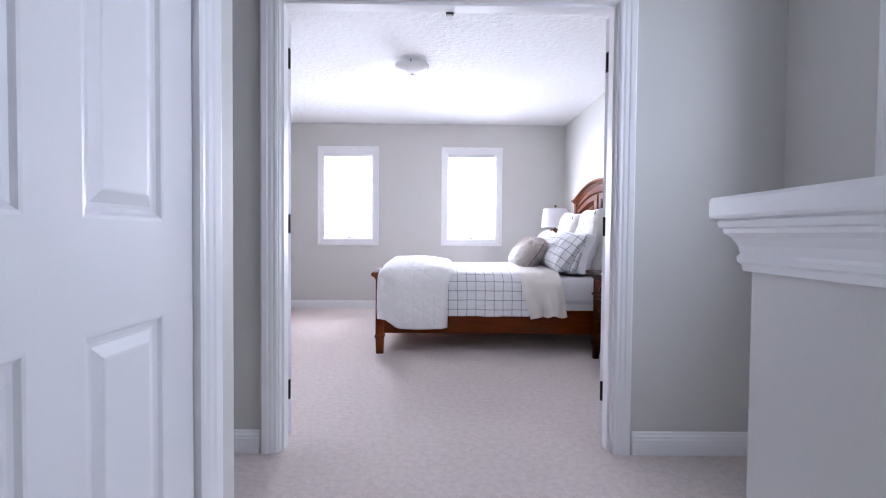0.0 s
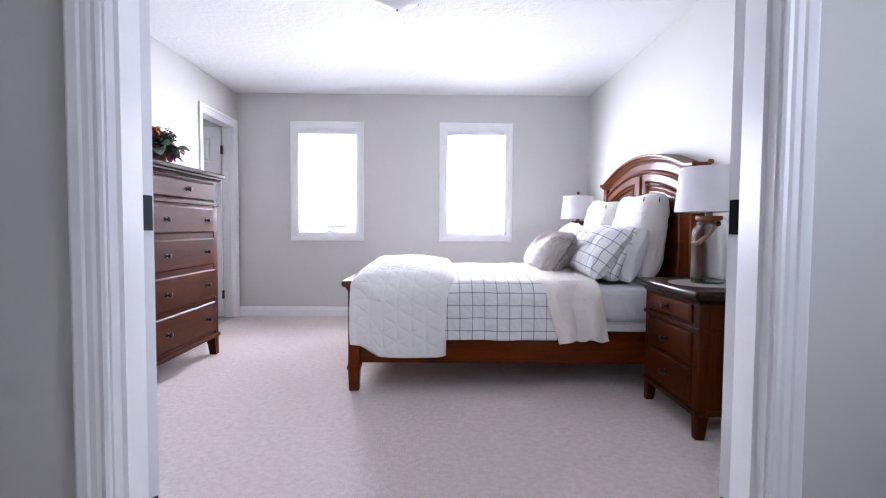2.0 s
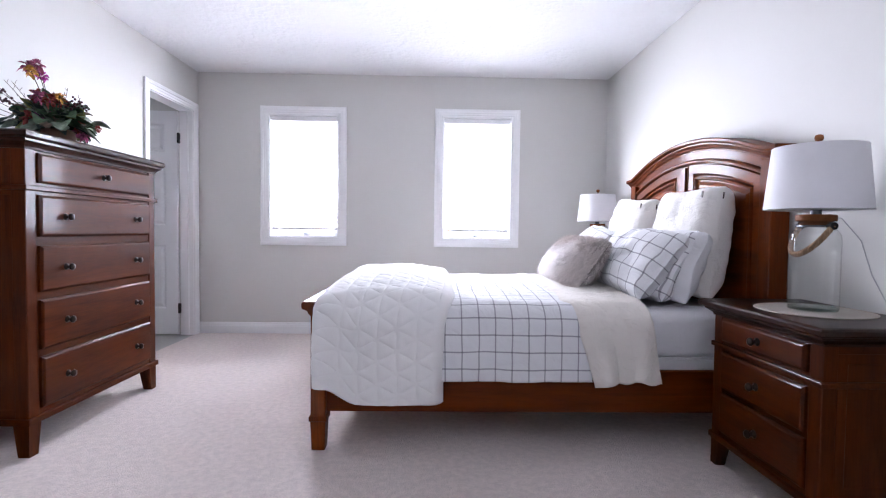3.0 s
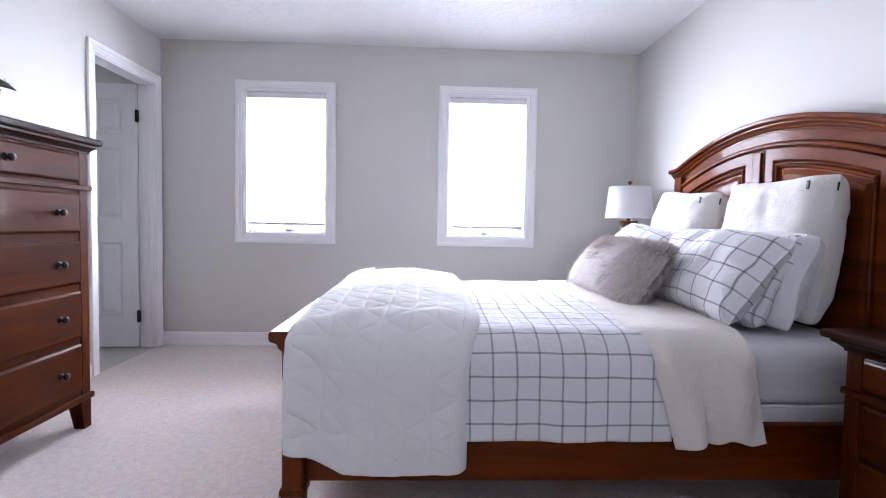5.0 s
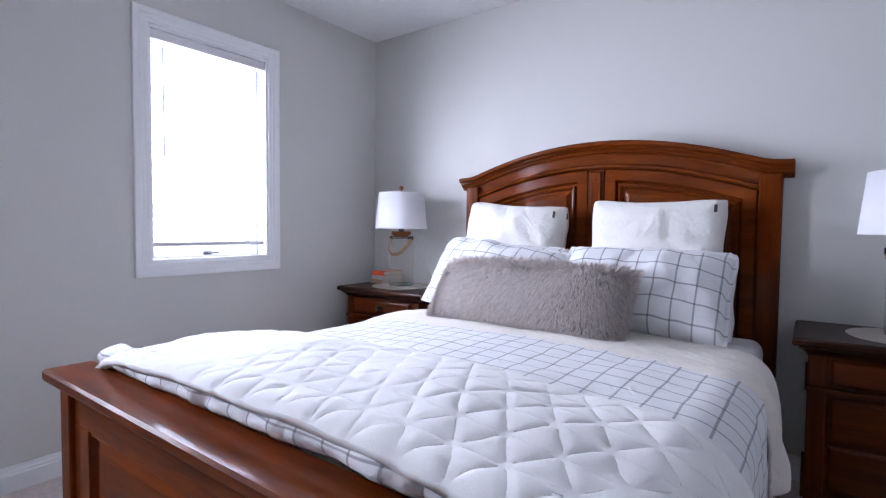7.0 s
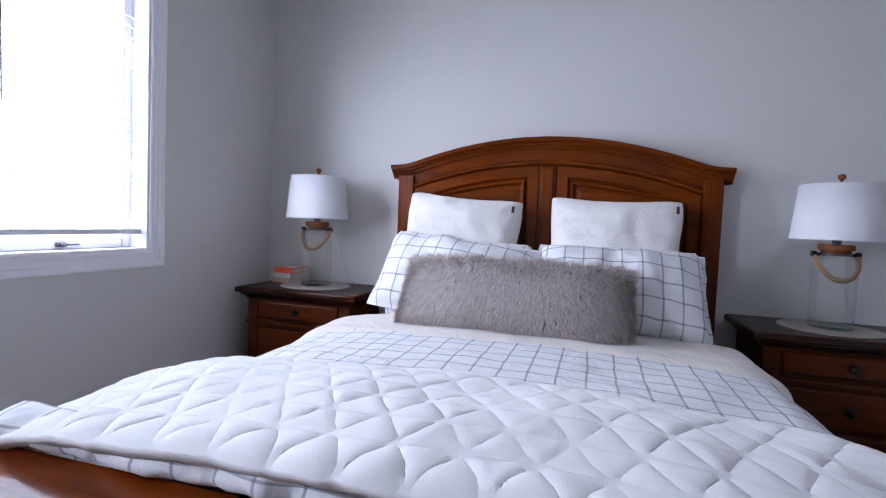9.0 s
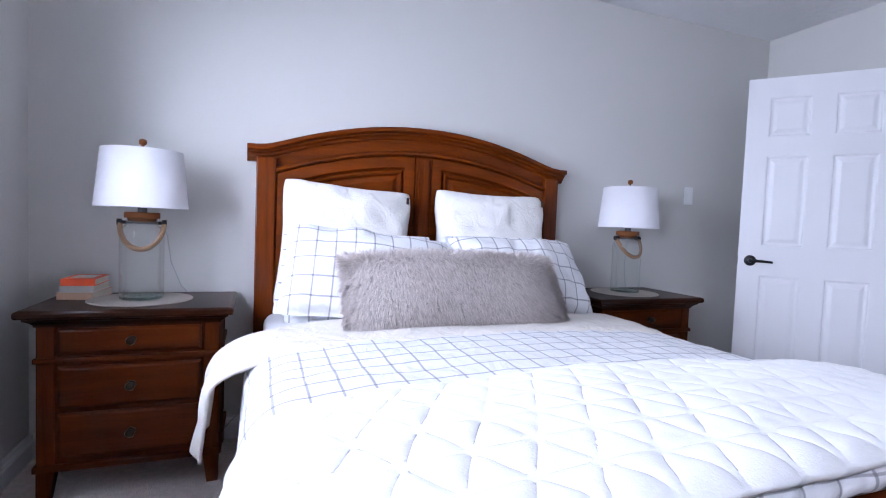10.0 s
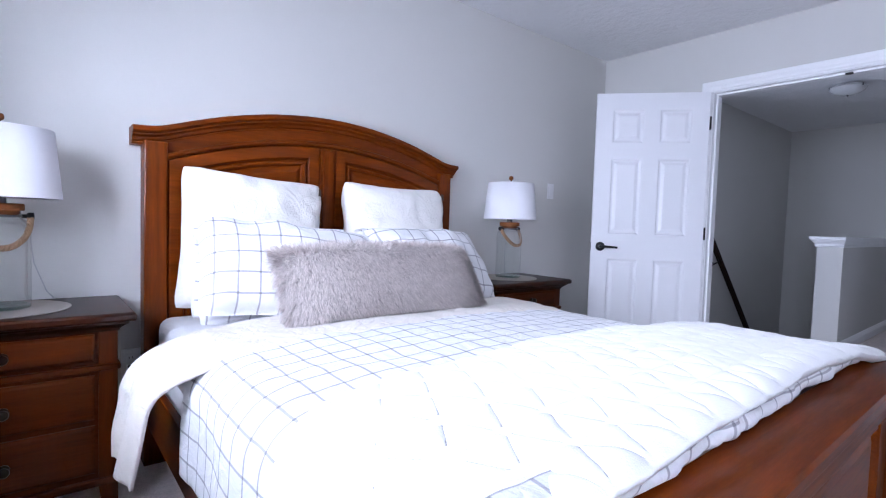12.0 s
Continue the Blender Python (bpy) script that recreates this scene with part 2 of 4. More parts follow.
def raised(bm, place, u0, u1, v0, top, steps, n=1):
    """A panel in steps of (inset, height): the outline is u0..u1 by v0..top(u); place(u, v, w) sets it in space."""
    rings = []
    for inset, w in steps:
        us = [u0 + inset + (u1 - u0 - 2 * inset) * i / n for i in range(n + 1)]
        ring = [bm.verts.new(place(u, v0 + inset, w)) for u in us]
        ring += [bm.verts.new(place(u, top(u) - inset, w)) for u in reversed(us)]
        rings.append(ring)
    rings_to_faces(bm, rings)
    k = n + 1
    last = rings[-1]
    for i in range(n):
        bm.faces.new((last[i], last[i + 1], last[2 * k - 2 - i], last[2 * k - 1 - i]))
    return bm


def extrude_profile(bm, profile, p0, p1, out):
    """A moulding from p0 to p1; profile of (out, up)."""
    p0, p1, out = Vector(p0), Vector(p1), Vector(out)
    rings = [[bm.verts.new(p + out * o + Vector((0, 0, z))) for o, z in profile] for p in (p0, p1)]
    rings_to_faces(bm, rings)
    bm.faces.new(rings[0])
    bm.faces.new(rings[1])
    return bm


CASING = [(0.0, 0.0), (0.0, 0.008), (0.008, 0.011), (0.018, 0.010), (0.026, 0.013), (0.040, 0.0135), (0.046, 0.017), (0.066, 0.019), (0.072, 0.017), (0.072, 0.0)]


def casing(name, place, u0, u1, v0, v1, window=False, scale=1.0, parent=None):
    """Mitred moulding round an opening; place(u, v, w)."""
    bm = bmesh.new()
    rings = []
    for o, p in CASING:
        o *= scale
        b = v0 - o if window else v0
        rings.append([bm.verts.new(place(u, v, p)) for u, v in ((u0 - o, b), (u0 - o, v1 + o), (u1 + o, v1 + o), (u1 + o, b))])
    rings_to_faces(bm, rings, closed=window)
    if not window:
        for i in (0, 3):
            bm.faces.new([r[i] for r in rings])
    ob = part(name, bm, TRIM, parent)
    return ob if parent else tagged(ob, "white painted moulded casing round an opening", "trim", kind="structure")


def wall(name, along, c0, c1, a0, a1, z0, z1, holes=(), material=None, label="plain greige painted wall"):
    """A thick wall along 'x' or 'y' with openings (a, b, bottom, top) right through it."""
    aa = sorted({a0, a1, *[h[0] for h in holes], *[h[1] for h in holes]})
    zz = sorted({z0, z1, *[h[2] for h in holes], *[h[3] for h in holes]})
    full = lambda i, j: 0 <= i < len(aa) - 1 and 0 <= j < len(zz) - 1 and not any(h[0] - 1e-6 <= aa[i] and aa[i + 1] <= h[1] + 1e-6 and h[2] - 1e-6 <= zz[j] and zz[j + 1] <= h[3] + 1e-6 for h in holes)
    bm = bmesh.new()
    P = (lambda a, c, z: (a, c, z)) if along == "x" else (lambda a, c, z: (c, a, z))
    F = lambda *p: bm.faces.new([bm.verts.new(q) for q in p])
    for i in range(len(aa) - 1):
        for j in range(len(zz) - 1):
            if not full(i, j):
                continue
            a, b, s, t = aa[i], aa[i + 1], zz[j], zz[j + 1]
            for c in (c0, c1):
                F(P(a, c, s), P(b, c, s), P(b, c, t), P(a, c, t))
            for di, e in ((-1, a), (1, b)):
                if not full(i + di, j):
                    F(P(e, c0, s), P(e, c1, s), P(e, c1, t), P(e, c0, t))
            for dj, e in ((-1, s), (1, t)):
                if not full(i, j + dj):
                    F(P(a, c0, e), P(b, c0, e), P(b, c1, e), P(a, c1, e))
    bmesh.ops.remove_doubles(bm, verts=bm.verts[:], dist=1e-5)
    return tagged(part(name, bm, material or WALL), label, "wall", kind="structure")


# ---- the shell ----
FARY, RIGHTX, LEFTX, DOORY, HALLY, CEILZ = 6.77, 1.657, -2.19, 2.52, 2.39, 2.44
HALLR, HALLL, HALLEND = 1.53, -0.536, -1.75
W1, W2 = (-1.534, -0.875, 0.910, 2.065), (0.096, 0.755, 0.910, 2.065)
wall("wall_north", "x", FARY, FARY + 0.15, -3.9, 1.81, 0, CEILZ, (W1, W2, (-3.4, -2.8, 1.0, 2.0)))
wall("wall_east", "y", RIGHTX, RIGHTX + 0.15, HALLY, FARY, 0, CEILZ)
wall("wall_west", "y", LEFTX - 0.12, LEFTX, DOORY, FARY, 0, CEILZ, ((5.955, 6.685, 0, 2.07),))
wall("wall_south", "x", HALLY, DOORY, -2.31, RIGHTX, 0, CEILZ, ((-0.74, 0.795, 0, 2.04),))
wall("wall_stair", "y", HALLR, HALLR + 0.15, HALLEND, HALLY, -1.8, CEILZ, ((1.06, 1.835, 1.0, 2.065),))
wall("wall_hall_west", "y", HALLL - 0.12, HALLL, HALLEND, 1.437, 0, CEILZ, ((0.47, 1.255, 0, 2.06),))
wall("wall_alcove_south", "x", 1.317, 1.437, -1.9, HALLL - 0.12, 0, CEILZ)
wall("wall_alcove_west", "y", -2.02, -1.9, 1.317, HALLY, 0, CEILZ)
wall("wall_hall_end", "x", HALLEND - 0.12, HALLEND, HALLL - 0.12, HALLR + 0.15, -1.8, CEILZ)
wall("wall_bath_west", "y", -4.02, -3.9, 4.9, FARY + 0.15, 0, CEILZ)
wall("wall_bath_south", "x", 4.78, 4.9, -4.02, LEFTX - 0.12, 0, CEILZ)
tagged(part("ceiling", boxed(-4.1, 1.85, HALLEND - 0.12, FARY + 0.15, CEILZ, CEILZ + 0.1), CEIL), "white knockdown-textured plaster ceiling", "ceiling", kind="structure")


def floor_sheet():
    bm = bmesh.new()
    for x0, x1, y0, y1 in ((-2.02, RIGHTX, HALLY, FARY), (-1.9, HALLR, 0.72, HALLY), (HALLL, 0.55, HALLEND, 0.72), (LEFTX, -2.02, DOORY, FARY)):
        box(bm, x0, x1, y0, y1, -0.2, 0)
    return tagged(part("floor", bm, CARPET), "beige cut-pile wall-to-wall carpet", "carpet", kind="structure")


floor_sheet()
tagged(part("floor_bath", boxed(-3.9, LEFTX, 4.9, FARY, -0.2, -0.004), mat("bath_tile", (0.45, 0.43, 0.41), 0.4)), "pale tile floor past the side door", "floor", kind="structure")

BASE = [(0, 0), (0.016, 0), (0.016, 0.068), (0.012, 0.074), (0.013, 0.082), (0.008, 0.090), (0.007, 0.100), (0, 0.104)]


def baseboard(p0, p1, out):
    return tagged(part("baseboard", extrude_profile(bmesh.new(), BASE, (*p0, 0.0), (*p1, 0.0), (*out, 0)), TRIM), "white painted moulded baseboard", "trim", kind="structure")


baseboard((LEFTX, FARY), (RIGHTX, FARY), (0, -1))
baseboard((RIGHTX, DOORY), (RIGHTX, FARY - 0.017), (-1, 0))
baseboard((LEFTX, DOORY), (LEFTX, 5.88), (1, 0))
baseboard((LEFTX + 0.017, DOORY), (-0.815, DOORY), (0, 1))
baseboard((0.87, DOORY), (RIGHTX - 0.017, DOORY), (0, 1))
baseboard((-1.9, HALLY), (-0.81, HALLY), (0, -1))
baseboard((0.867, HALLY), (HALLR, HALLY), (0, -1))
baseboard((HALLR, 0.80), (HALLR, HALLY - 0.017), (-1, 0))
baseboard((HALLL, 1.34), (HALLL, 1.437), (1, 0))
baseboard((HALLL, HALLEND), (HALLL, 0.39), (1, 0))

# double doorway: jamb lining, stops and casings on both faces
bm = bmesh.new()
box(bm, -0.74, -0.722, HALLY, DOORY, 0, 2.022)
box(bm, 0.777, 0.795, HALLY, DOORY, 0, 2.022)
box(bm, -0.74, 0.795, HALLY, DOORY, 2.022, 2.04)
box(bm, -0.722, -0.710, HALLY + 0.03, DOORY - 0.04, 0, 2.010)
box(bm, 0.765, 0.777, HALLY + 0.03, DOORY - 0.04, 0, 2.010)
box(bm, -0.722, 0.777, HALLY + 0.03, DOORY - 0.04, 2.010, 2.022)
tagged(part("door_frame_1", bm, TRIM), "white painted jamb of the double doorway", "door frame", kind="structure")
tagged(part("ball_catch", boxed(0.012, 0.048, DOORY - 0.034, DOORY - 0.008, 2.002, 2.0105, 0.002), BLACK), "black ball catch in the head of the doorway", "door catch")
casing("trim_hall", lambda u, v, w: (u, HALLY - w, v), -0.728, 0.783, 0, 2.028)
casing("trim_bedroom", lambda u, v, w: (u, DOORY + w, v), -0.728, 0.783, 0, 2.028)
# side doorway in the west wall
bm = bmesh.new()
box(bm, LEFTX - 0.12, LEFTX, 5.955, 5.973, 0, 2.052)
box(bm, LEFTX - 0.12, LEFTX, 6.667, 6.685, 0, 2.052)
box(bm, LEFTX - 0.12, LEFTX, 5.955, 6.685, 2.052, 2.07)
box(bm, LEFTX - 0.075, LEFTX - 0.04, 5.973, 5.985, 0, 2.04)
box(bm, LEFTX - 0.075, LEFTX - 0.04, 6.655, 6.667, 0, 2.04)
tagged(part("door_frame_2", bm, TRIM), "white painted jamb of the side doorway", "door frame", kind="structure")
casing("trim_side", lambda u, v, w: (LEFTX + w, u, v), 5.965, 6.675, 0, 2.06)
bm = bmesh.new()
for y0, y1, z0, z1 in ((0.47, 0.478, 0, 2.06), (1.247, 1.255, 0, 2.06), (0.478, 1.247, 2.046, 2.06)):
    box(bm, HALLL - 0.12, HALLL, y0, y1, z0, z1)
for y0, y1, z0, z1 in ((0.478, 0.492, 0, 2.046), (1.233, 1.247, 0, 2.046), (0.492, 1.233, 2.032, 2.046)):
    box(bm, HALLL - 0.085, HALLL - 0.047, y0, y1, z0, z1)
tagged(part("door_frame_3", bm, TRIM), "white painted jamb of the closed hall door", "door frame", kind="structure")
casing("trim_hall_door", lambda u, v, w: (HALLL + w, u, v), 0.474, 1.246, 0, 2.05, scale=1.22)


# ---- windows ----
def window(name, x0, x1, z0, z1):
    """A casement with moulded casing, sash, glass and a lowered slatted blind."""
    w = tagged(new(name), "white framed window with a lowered white slatted blind", "window", kind="structure")
    casing("casing", lambda u, v, p: (u, FARY - p, v), x0, x1, z0, z1, True, parent=w)
    bm = bmesh.new()
    for a in ((x0, x0 + 0.012, z0, z1), (x1 - 0.012, x1, z0, z1), (x0 + 0.012, x1 - 0.012, z1 - 0.012, z1), (x0 + 0.012, x1 - 0.012, z0, z0 + 0.012)):
        box(bm, a[0], a[1], FARY, FARY + 0.15, a[2], a[3])
    part("window_frame", bm, TRIM, w)
    bm = bmesh.new()
    s0, s1, t0, t1 = x0 + 0.012, x1 - 0.012, z0 + 0.012, z1 - 0.012
    for a in ((s0, s0 + 0.045, t0, t1), (s1 - 0.045, s1, t0, t1), (s0 + 0.045, s1 - 0.045, t1 - 0.045, t1), (s0 + 0.045, s1 - 0.045, t0, t0 + 0.045)):
        box(bm, a[0], a[1], FARY + 0.09, FARY + 0.13, a[2], a[3], 0.004, 1)
    part("sash", bm, TRIM, w)
    g = part("pane", boxed(s0 + 0.04, s1 - 0.04, FARY + 0.108, FARY + 0.112, t0 + 0.04, t1 - 0.04), PANE, w)
    g.visible_shadow = False
    part("crank_handle", box(boxed((s0 + s1) / 2 - 0.02, (s0 + s1) / 2 + 0.02, FARY + 0.07, FARY + 0.09, t0 + 0.012, t0 + 0.03, 0.004), (s0 + s1) / 2 - 0.01, (s0 + s1) / 2 + 0.055, FARY + 0.055, FARY + 0.068, t0 + 0.018, t0 + 0.026, 0.003), STEEL, w)
    blind = part("blind_headrail", boxed(s0 + 0.004, s1 - 0.004, FARY + 0.012, FARY + 0.055, t1 - 0.048, t1 - 0.002, 0.004), BLIND, w)
    bottom = t0 + 0.075
    part("blind_bottom_rail", boxed(s0 + 0.006, s1 - 0.006, FARY + 0.022, FARY + 0.048, bottom - 0.012, bottom + 0.010, 0.003), BLIND, w)
    slat = None
    k = int((t1 - 0.095 - bottom) / 0.044)
    for i in range(k):
        if slat is None:
            bm = bmesh.new()
            rows = []
            for j in range(5):
                y = (j / 4 - 0.5) * 0.034
                rows.append([bm.verts.new((x, y, 0.0025 - 8 * y * y + y * 0.26)) for x in (s0 + 0.008, s1 - 0.008)])
            rings_to_faces(bm, rows, False)
            slat = part("slat", bm, BLIND, w)
            me = slat.data
        else:
            slat = link_mesh("slat", me, BLIND, w)
        slat.location = (0, FARY + 0.035, bottom + 0.040 + i * 0.044)
    for x in (s0 + 0.10, (s0 + s1) / 2, s1 - 0.10):
        part("ladder_cord", tube([(x, FARY + 0.021, bottom), (x, FARY + 0.021, t1 - 0.08)], 0.0009, 5), CORD, w)
    part("tilt_wand", tube([(s0 + 0.06, FARY + 0.006, t1 - 0.08), (s0 + 0.062, FARY + 0.004, t1 - 0.62)], 0.003, 6), CORD, w)
    return w


window("window_1", *W1)
window("window_2", *W2)
w = tagged(new("window_3"), "white framed window over the stairs", "window", kind="structure")
casing("casing", lambda u, v, p: (HALLR - p, u, v), 1.06, 1.835, 1.0, 2.065, True, parent=w)
bm = bmesh.new()
for a in ((1.06, 1.105, 1.0, 2.065), (1.79, 1.835, 1.0, 2.065), (1.105, 1.79, 2.02, 2.065), (1.105, 1.79, 1.0, 1.045)):
    box(bm, HALLR + 0.06, HALLR + 0.13, a[0], a[1], a[2], a[3], 0.004, 1)
part("sash", bm, TRIM, w)
part("pane", boxed(HALLR + 0.10, HALLR + 0.104, 1.10, 1.795, 1.04, 2.025), PANE, w).visible_shadow = False
w = tagged(new("window_4"), "small white framed window past the side door", "window", kind="structure")
casing("casing", lambda u, v, p: (u, FARY - p, v), -3.4, -2.8, 1.0, 2.0, True, parent=w)
part("pane", boxed(-3.4, -2.8, FARY + 0.1, FARY + 0.104, 1.0, 2.0), PANE, w).visible_shadow = False


# ---- doors ----
def six_panel_door(name, width, height, m, label, handle_at=None, hinges=(), hinge_side=-1):
    """A moulded six-panel leaf, hinged at x = 0, running to x = width; y is its thickness."""
    d = tagged(new(name), label, "door", kind="structure")
    d.matrix_basis = m
    T, st = 0.0175, 0.112 * width / 0.76
    mid = 0.105 * width / 0.76
    pw = (width - 2 * st - mid) / 2
    zs = [(0.235, 0.82), (0.995, 1.545), (1.655, height - 0.115)]
    bm = bmesh.new()
    us = [0, st, st + pw, st + pw + mid, width - st, width]
    vs = [0.0]
    for a, b in zs:
        vs += [a, b]
    vs.append(height)
    F = lambda *p: bm.faces.new([bm.verts.new(q) for q in p])
    for side in (-T, T):
        for i in range(5):
            for j in range(7):
                if i in (1, 3) and j in (1, 3, 5):
                    continue
                F((us[i], side, vs[j]), (us[i + 1], side, vs[j]), (us[i + 1], side, vs[j + 1]), (us[i], side, vs[j + 1]))
    for x in (0, width):
        F((x, -T, 0), (x, T, 0), (x, T, height), (x, -T, height))
    for z in (0, height):
        F((0, -T, z), (0, T, z), (width, T, z), (width, -T, z))
    bmesh.ops.remove_doubles(bm, verts=bm.verts[:], dist=1e-5)
    part("leaf", bm, DOORP, d)
    for i in (1, 3):
        for a, b in zs:
            bm = bmesh.new()
            for s in (-1, 1):
                raised(bm, lambda u, v, w: (u, s * (T + w), v), us[i], us[i + 1], a, lambda u: b, [(0, 0), (0.006, -0.001), (0.012, -0.007), (0.020, -0.009), (0.026, -0.009), (0.046, -0.002), (0.050, -0.0015)])
            part("panel", bm, DOORP, d)
    if handle_at:
        hx, hz, toward = handle_at
        for s in (-1, 1):
            h = part("door_handle", lathe([(0.0, 0.0), (0.032, 0.0), (0.033, 0.006), (0.028, 0.011), (0.014, 0.014), (0.011, 0.045), (0.0, 0.046)], 20), BLACK, d, "black lever handle")
            h.matrix_basis = pose(hx, s * T, hz, -90 * s, 0, 0)
            part("lever", tube([(hx, s * (T + 0.045), hz), (hx + toward * 0.03, s * (T + 0.047), hz + 0.001), (hx + toward * 0.075, s * (T + 0.045), hz - 0.001), (hx + toward * 0.115, s * (T + 0.04), hz - 0.004)], lambda t: 0.010 - 0.003 * t, 10), BLACK, d)
        part("latch", boxed(width - 0.001, width + 0.002, -0.011, 0.011, hz - 0.03, hz + 0.03), BLACK, d)
    for hz in hinges:
        part("hinge", box(box(boxed(-0.012, 0.0, hinge_side * T - 0.008, hinge_side * T + 0.008, hz - 0.045, hz + 0.045, 0.003), -0.004, -0.0005, -0.014, 0.014, hz - 0.045, hz + 0.045), -0.018, -0.011, -0.02 + hinge_side * T, 0.02 + hinge_side * T, hz - 0.045, hz + 0.045), BLACK, d, "black butt hinge")
    return d


HINGES = (0.225, 1.02, 1.80)
LEAF = 0.762
ang = math.degrees(math.atan2(3.033 - 2.535, 1.374 - 0.785))
six_panel_door("door_1", LEAF, 2.01, pose(0.790, 2.555, 0.012, 0, 0, ang), "white six-panel door, open, with a black lever", (LEAF - 0.065, 0.905, -1), HINGES, -1)
six_panel_door("door_2", LEAF, 2.01, pose(-0.735, 2.555, 0.012, 0, 0, 180 - ang), "white six-panel door, folded back beside the doorway", (LEAF - 0.065, 0.905, -1), HINGES, 1)
six_panel_door("door_3", 0.69, 2.03, pose(LEFTX - 0.122, 6.645, 0.012, 0, 0, 183), "white six-panel door standing open beside a doorway", None, (0.24, 1.79), 1)
six_panel_door("door_4", 0.7655, 2.03, pose(HALLL - 0.026, 0.480, 0.012, 0, 0, 90), "closed white six-panel hall door", None)

# hall: half wall with its cap, stairs and handrail, ceiling light
h = tagged(new("half_wall"), "greige half wall with a white moulded cap beside the stairs", "half wall", kind="structure")
part("wall", boxed(0.360, 0.55, HALLEND, 0.762, -1.8, 0.97), WALL, h)
bm = bmesh.new()
rings = []
for o, z in [(0.0, 0.946), (0.010, 0.946), (0.012, 0.954), (0.017, 0.957), (0.018, 0.963), (0.014, 0.967), (0.017, 0.977), (0.025, 0.987), (0.034, 0.992), (0.034, 0.997), (0.040, 0.999), (0.042, 1.006), (0.038, 1.008), (0.050, 1.010), (0.052, 1.014), (0.052, 1.033), (0.049, 1.037)]:
    rings.append([bm.verts.new(p) for p in ((0.360 - o * 0.49, HALLEND, z), (0.360 - o * 0.49, 0.762 + o, z), (0.55 + o, 0.762 + o, z), (0.55 + o, HALLEND, z))])
rings_to_faces(bm, rings, cap=True)
part("cap", bm, TRIM, h)
bm = bmesh.new()
extrude_profile(bm, BASE, (0.360, HALLEND, 0), (0.360, 0.778, 0), (-1, 0, 0))
extrude_profile(bm, BASE, (0.360, 0.762, 0), (0.55, 0.762, 0), (0, 1, 0))
part("skirting", bm, TRIM, h)
st = tagged(new("staircase"), "carpeted stairs going down beside the half wall", "stairs", kind="structure")
for i in range(8):
    part("step", boxed(0.55, HALLR, 0.72 - 0.255 * (i + 1), 0.72 - 0.255 * i + 0.02, -1.8, -0.18 * (i + 1), 0.012), CARPET, st)
r = thing("handrail", "dark stained wooden stair handrail on wall brackets", "handrail")
slope = (-1.26 / 1.33)
rail = lambda y, dx=0.0, dz=0.0: (HALLR - 0.065 + dx, y, 0.985 + (0.757 - y) * slope + dz)
bm = bmesh.new()
prof = [(-0.022, -0.03), (0.022, -0.03), (0.026, 0.005), (0.02, 0.026), (0, 0.032), (-0.02, 0.026), (-0.026, 0.005)]
rings = [[bm.verts.new(rail(y, a, b)) for a, b in prof] for y in (0.86, 0.4, -0.1, -0.6, -1.2)]
rings_to_faces(bm, rings, cap=True)
bm.faces.new(rings[0])
part("rail", bm, wood("espresso", (0.010, 0.005, 0.004), (0.028, 0.013, 0.009), "y"), r)
for y in (0.55, -0.45):
    x, _, z = rail(y)
    part("bracket", tube([(HALLR, y, z - 0.09), (HALLR - 0.03, y, z - 0.085), (x, y, z - 0.06), (x, y, z - 0.03)], 0.008), BLACK, r)
    part("rosette", boxed(HALLR - 0.006, HALLR, y - 0.025, y + 0.025, z - 0.115, z - 0.065, 0.002), BLACK, r)


def ceiling_light(x, y, size=0.137):
    c = thing("ceiling_light", "flush ceiling light with a frosted glass bowl", "ceiling light", pose(x, y, CEILZ))
    part("base", lathe([(0, 0), (size * 0.74, 0), (size * 0.76, -0.012), (size * 0.70, -0.026), (0, -0.026)], 40), TRIM, c, smooth=False)
    part("bowl", lathe([(size * 0.70, -0.022), (size * 1.02, -0.030), (size * 1.05, -0.036), (size * 1.02, -0.043), (size * 0.93, -0.060), (size * 0.74, -0.080), (size * 0.45, -0.095), (size * 0.18, -0.101), (0.0, -0.102)], 48), OPAL, c, smooth=True)
    part("finial", lathe([(0, -0.100), (0.006, -0.102), (0.007, -0.108), (0.003, -0.113), (0, -0.114)], 14), STEEL, c, smooth=True)
    for a in range(3):
        q = a * 2.094 + 0.5
        part("clip", boxed(size * 1.03 * math.cos(q) - 0.005, size * 1.03 * math.cos(q) + 0.005, size * 1.03 * math.sin(q) - 0.005, size * 1.03 * math.sin(q) + 0.005, -0.046, -0.024, 0.002), STEEL, c)
    return c


ceiling_light(-0.245, 4.40)
ceiling_light(0.475, 0.45)


def wall_plate(name, m, sockets, label, category):
    p = thing(name, label, category, m)
    part("plate", boxed(-0.036, 0.036, -0.006, 0, -0.058, 0.058, 0.003), PLASTIC, p)
    if sockets:
        for z in (-0.021, 0.021):
            s = part("socket", boxed(-0.017, 0.017, -0.0085, -0.005, z - 0.015, z + 0.015, 0.002), PLASTIC, p)
            for x in (-0.006, 0.006):
                part("slot", boxed(x - 0.0012, x + 0.0012, -0.0092, -0.0084, z - 0.004, z + 0.005), BLACK, s)
    else:
        part("rocker", boxed(-0.017, 0.017, -0.010, -0.005, -0.034, 0.034, 0.003), PLASTIC, p)
    return p


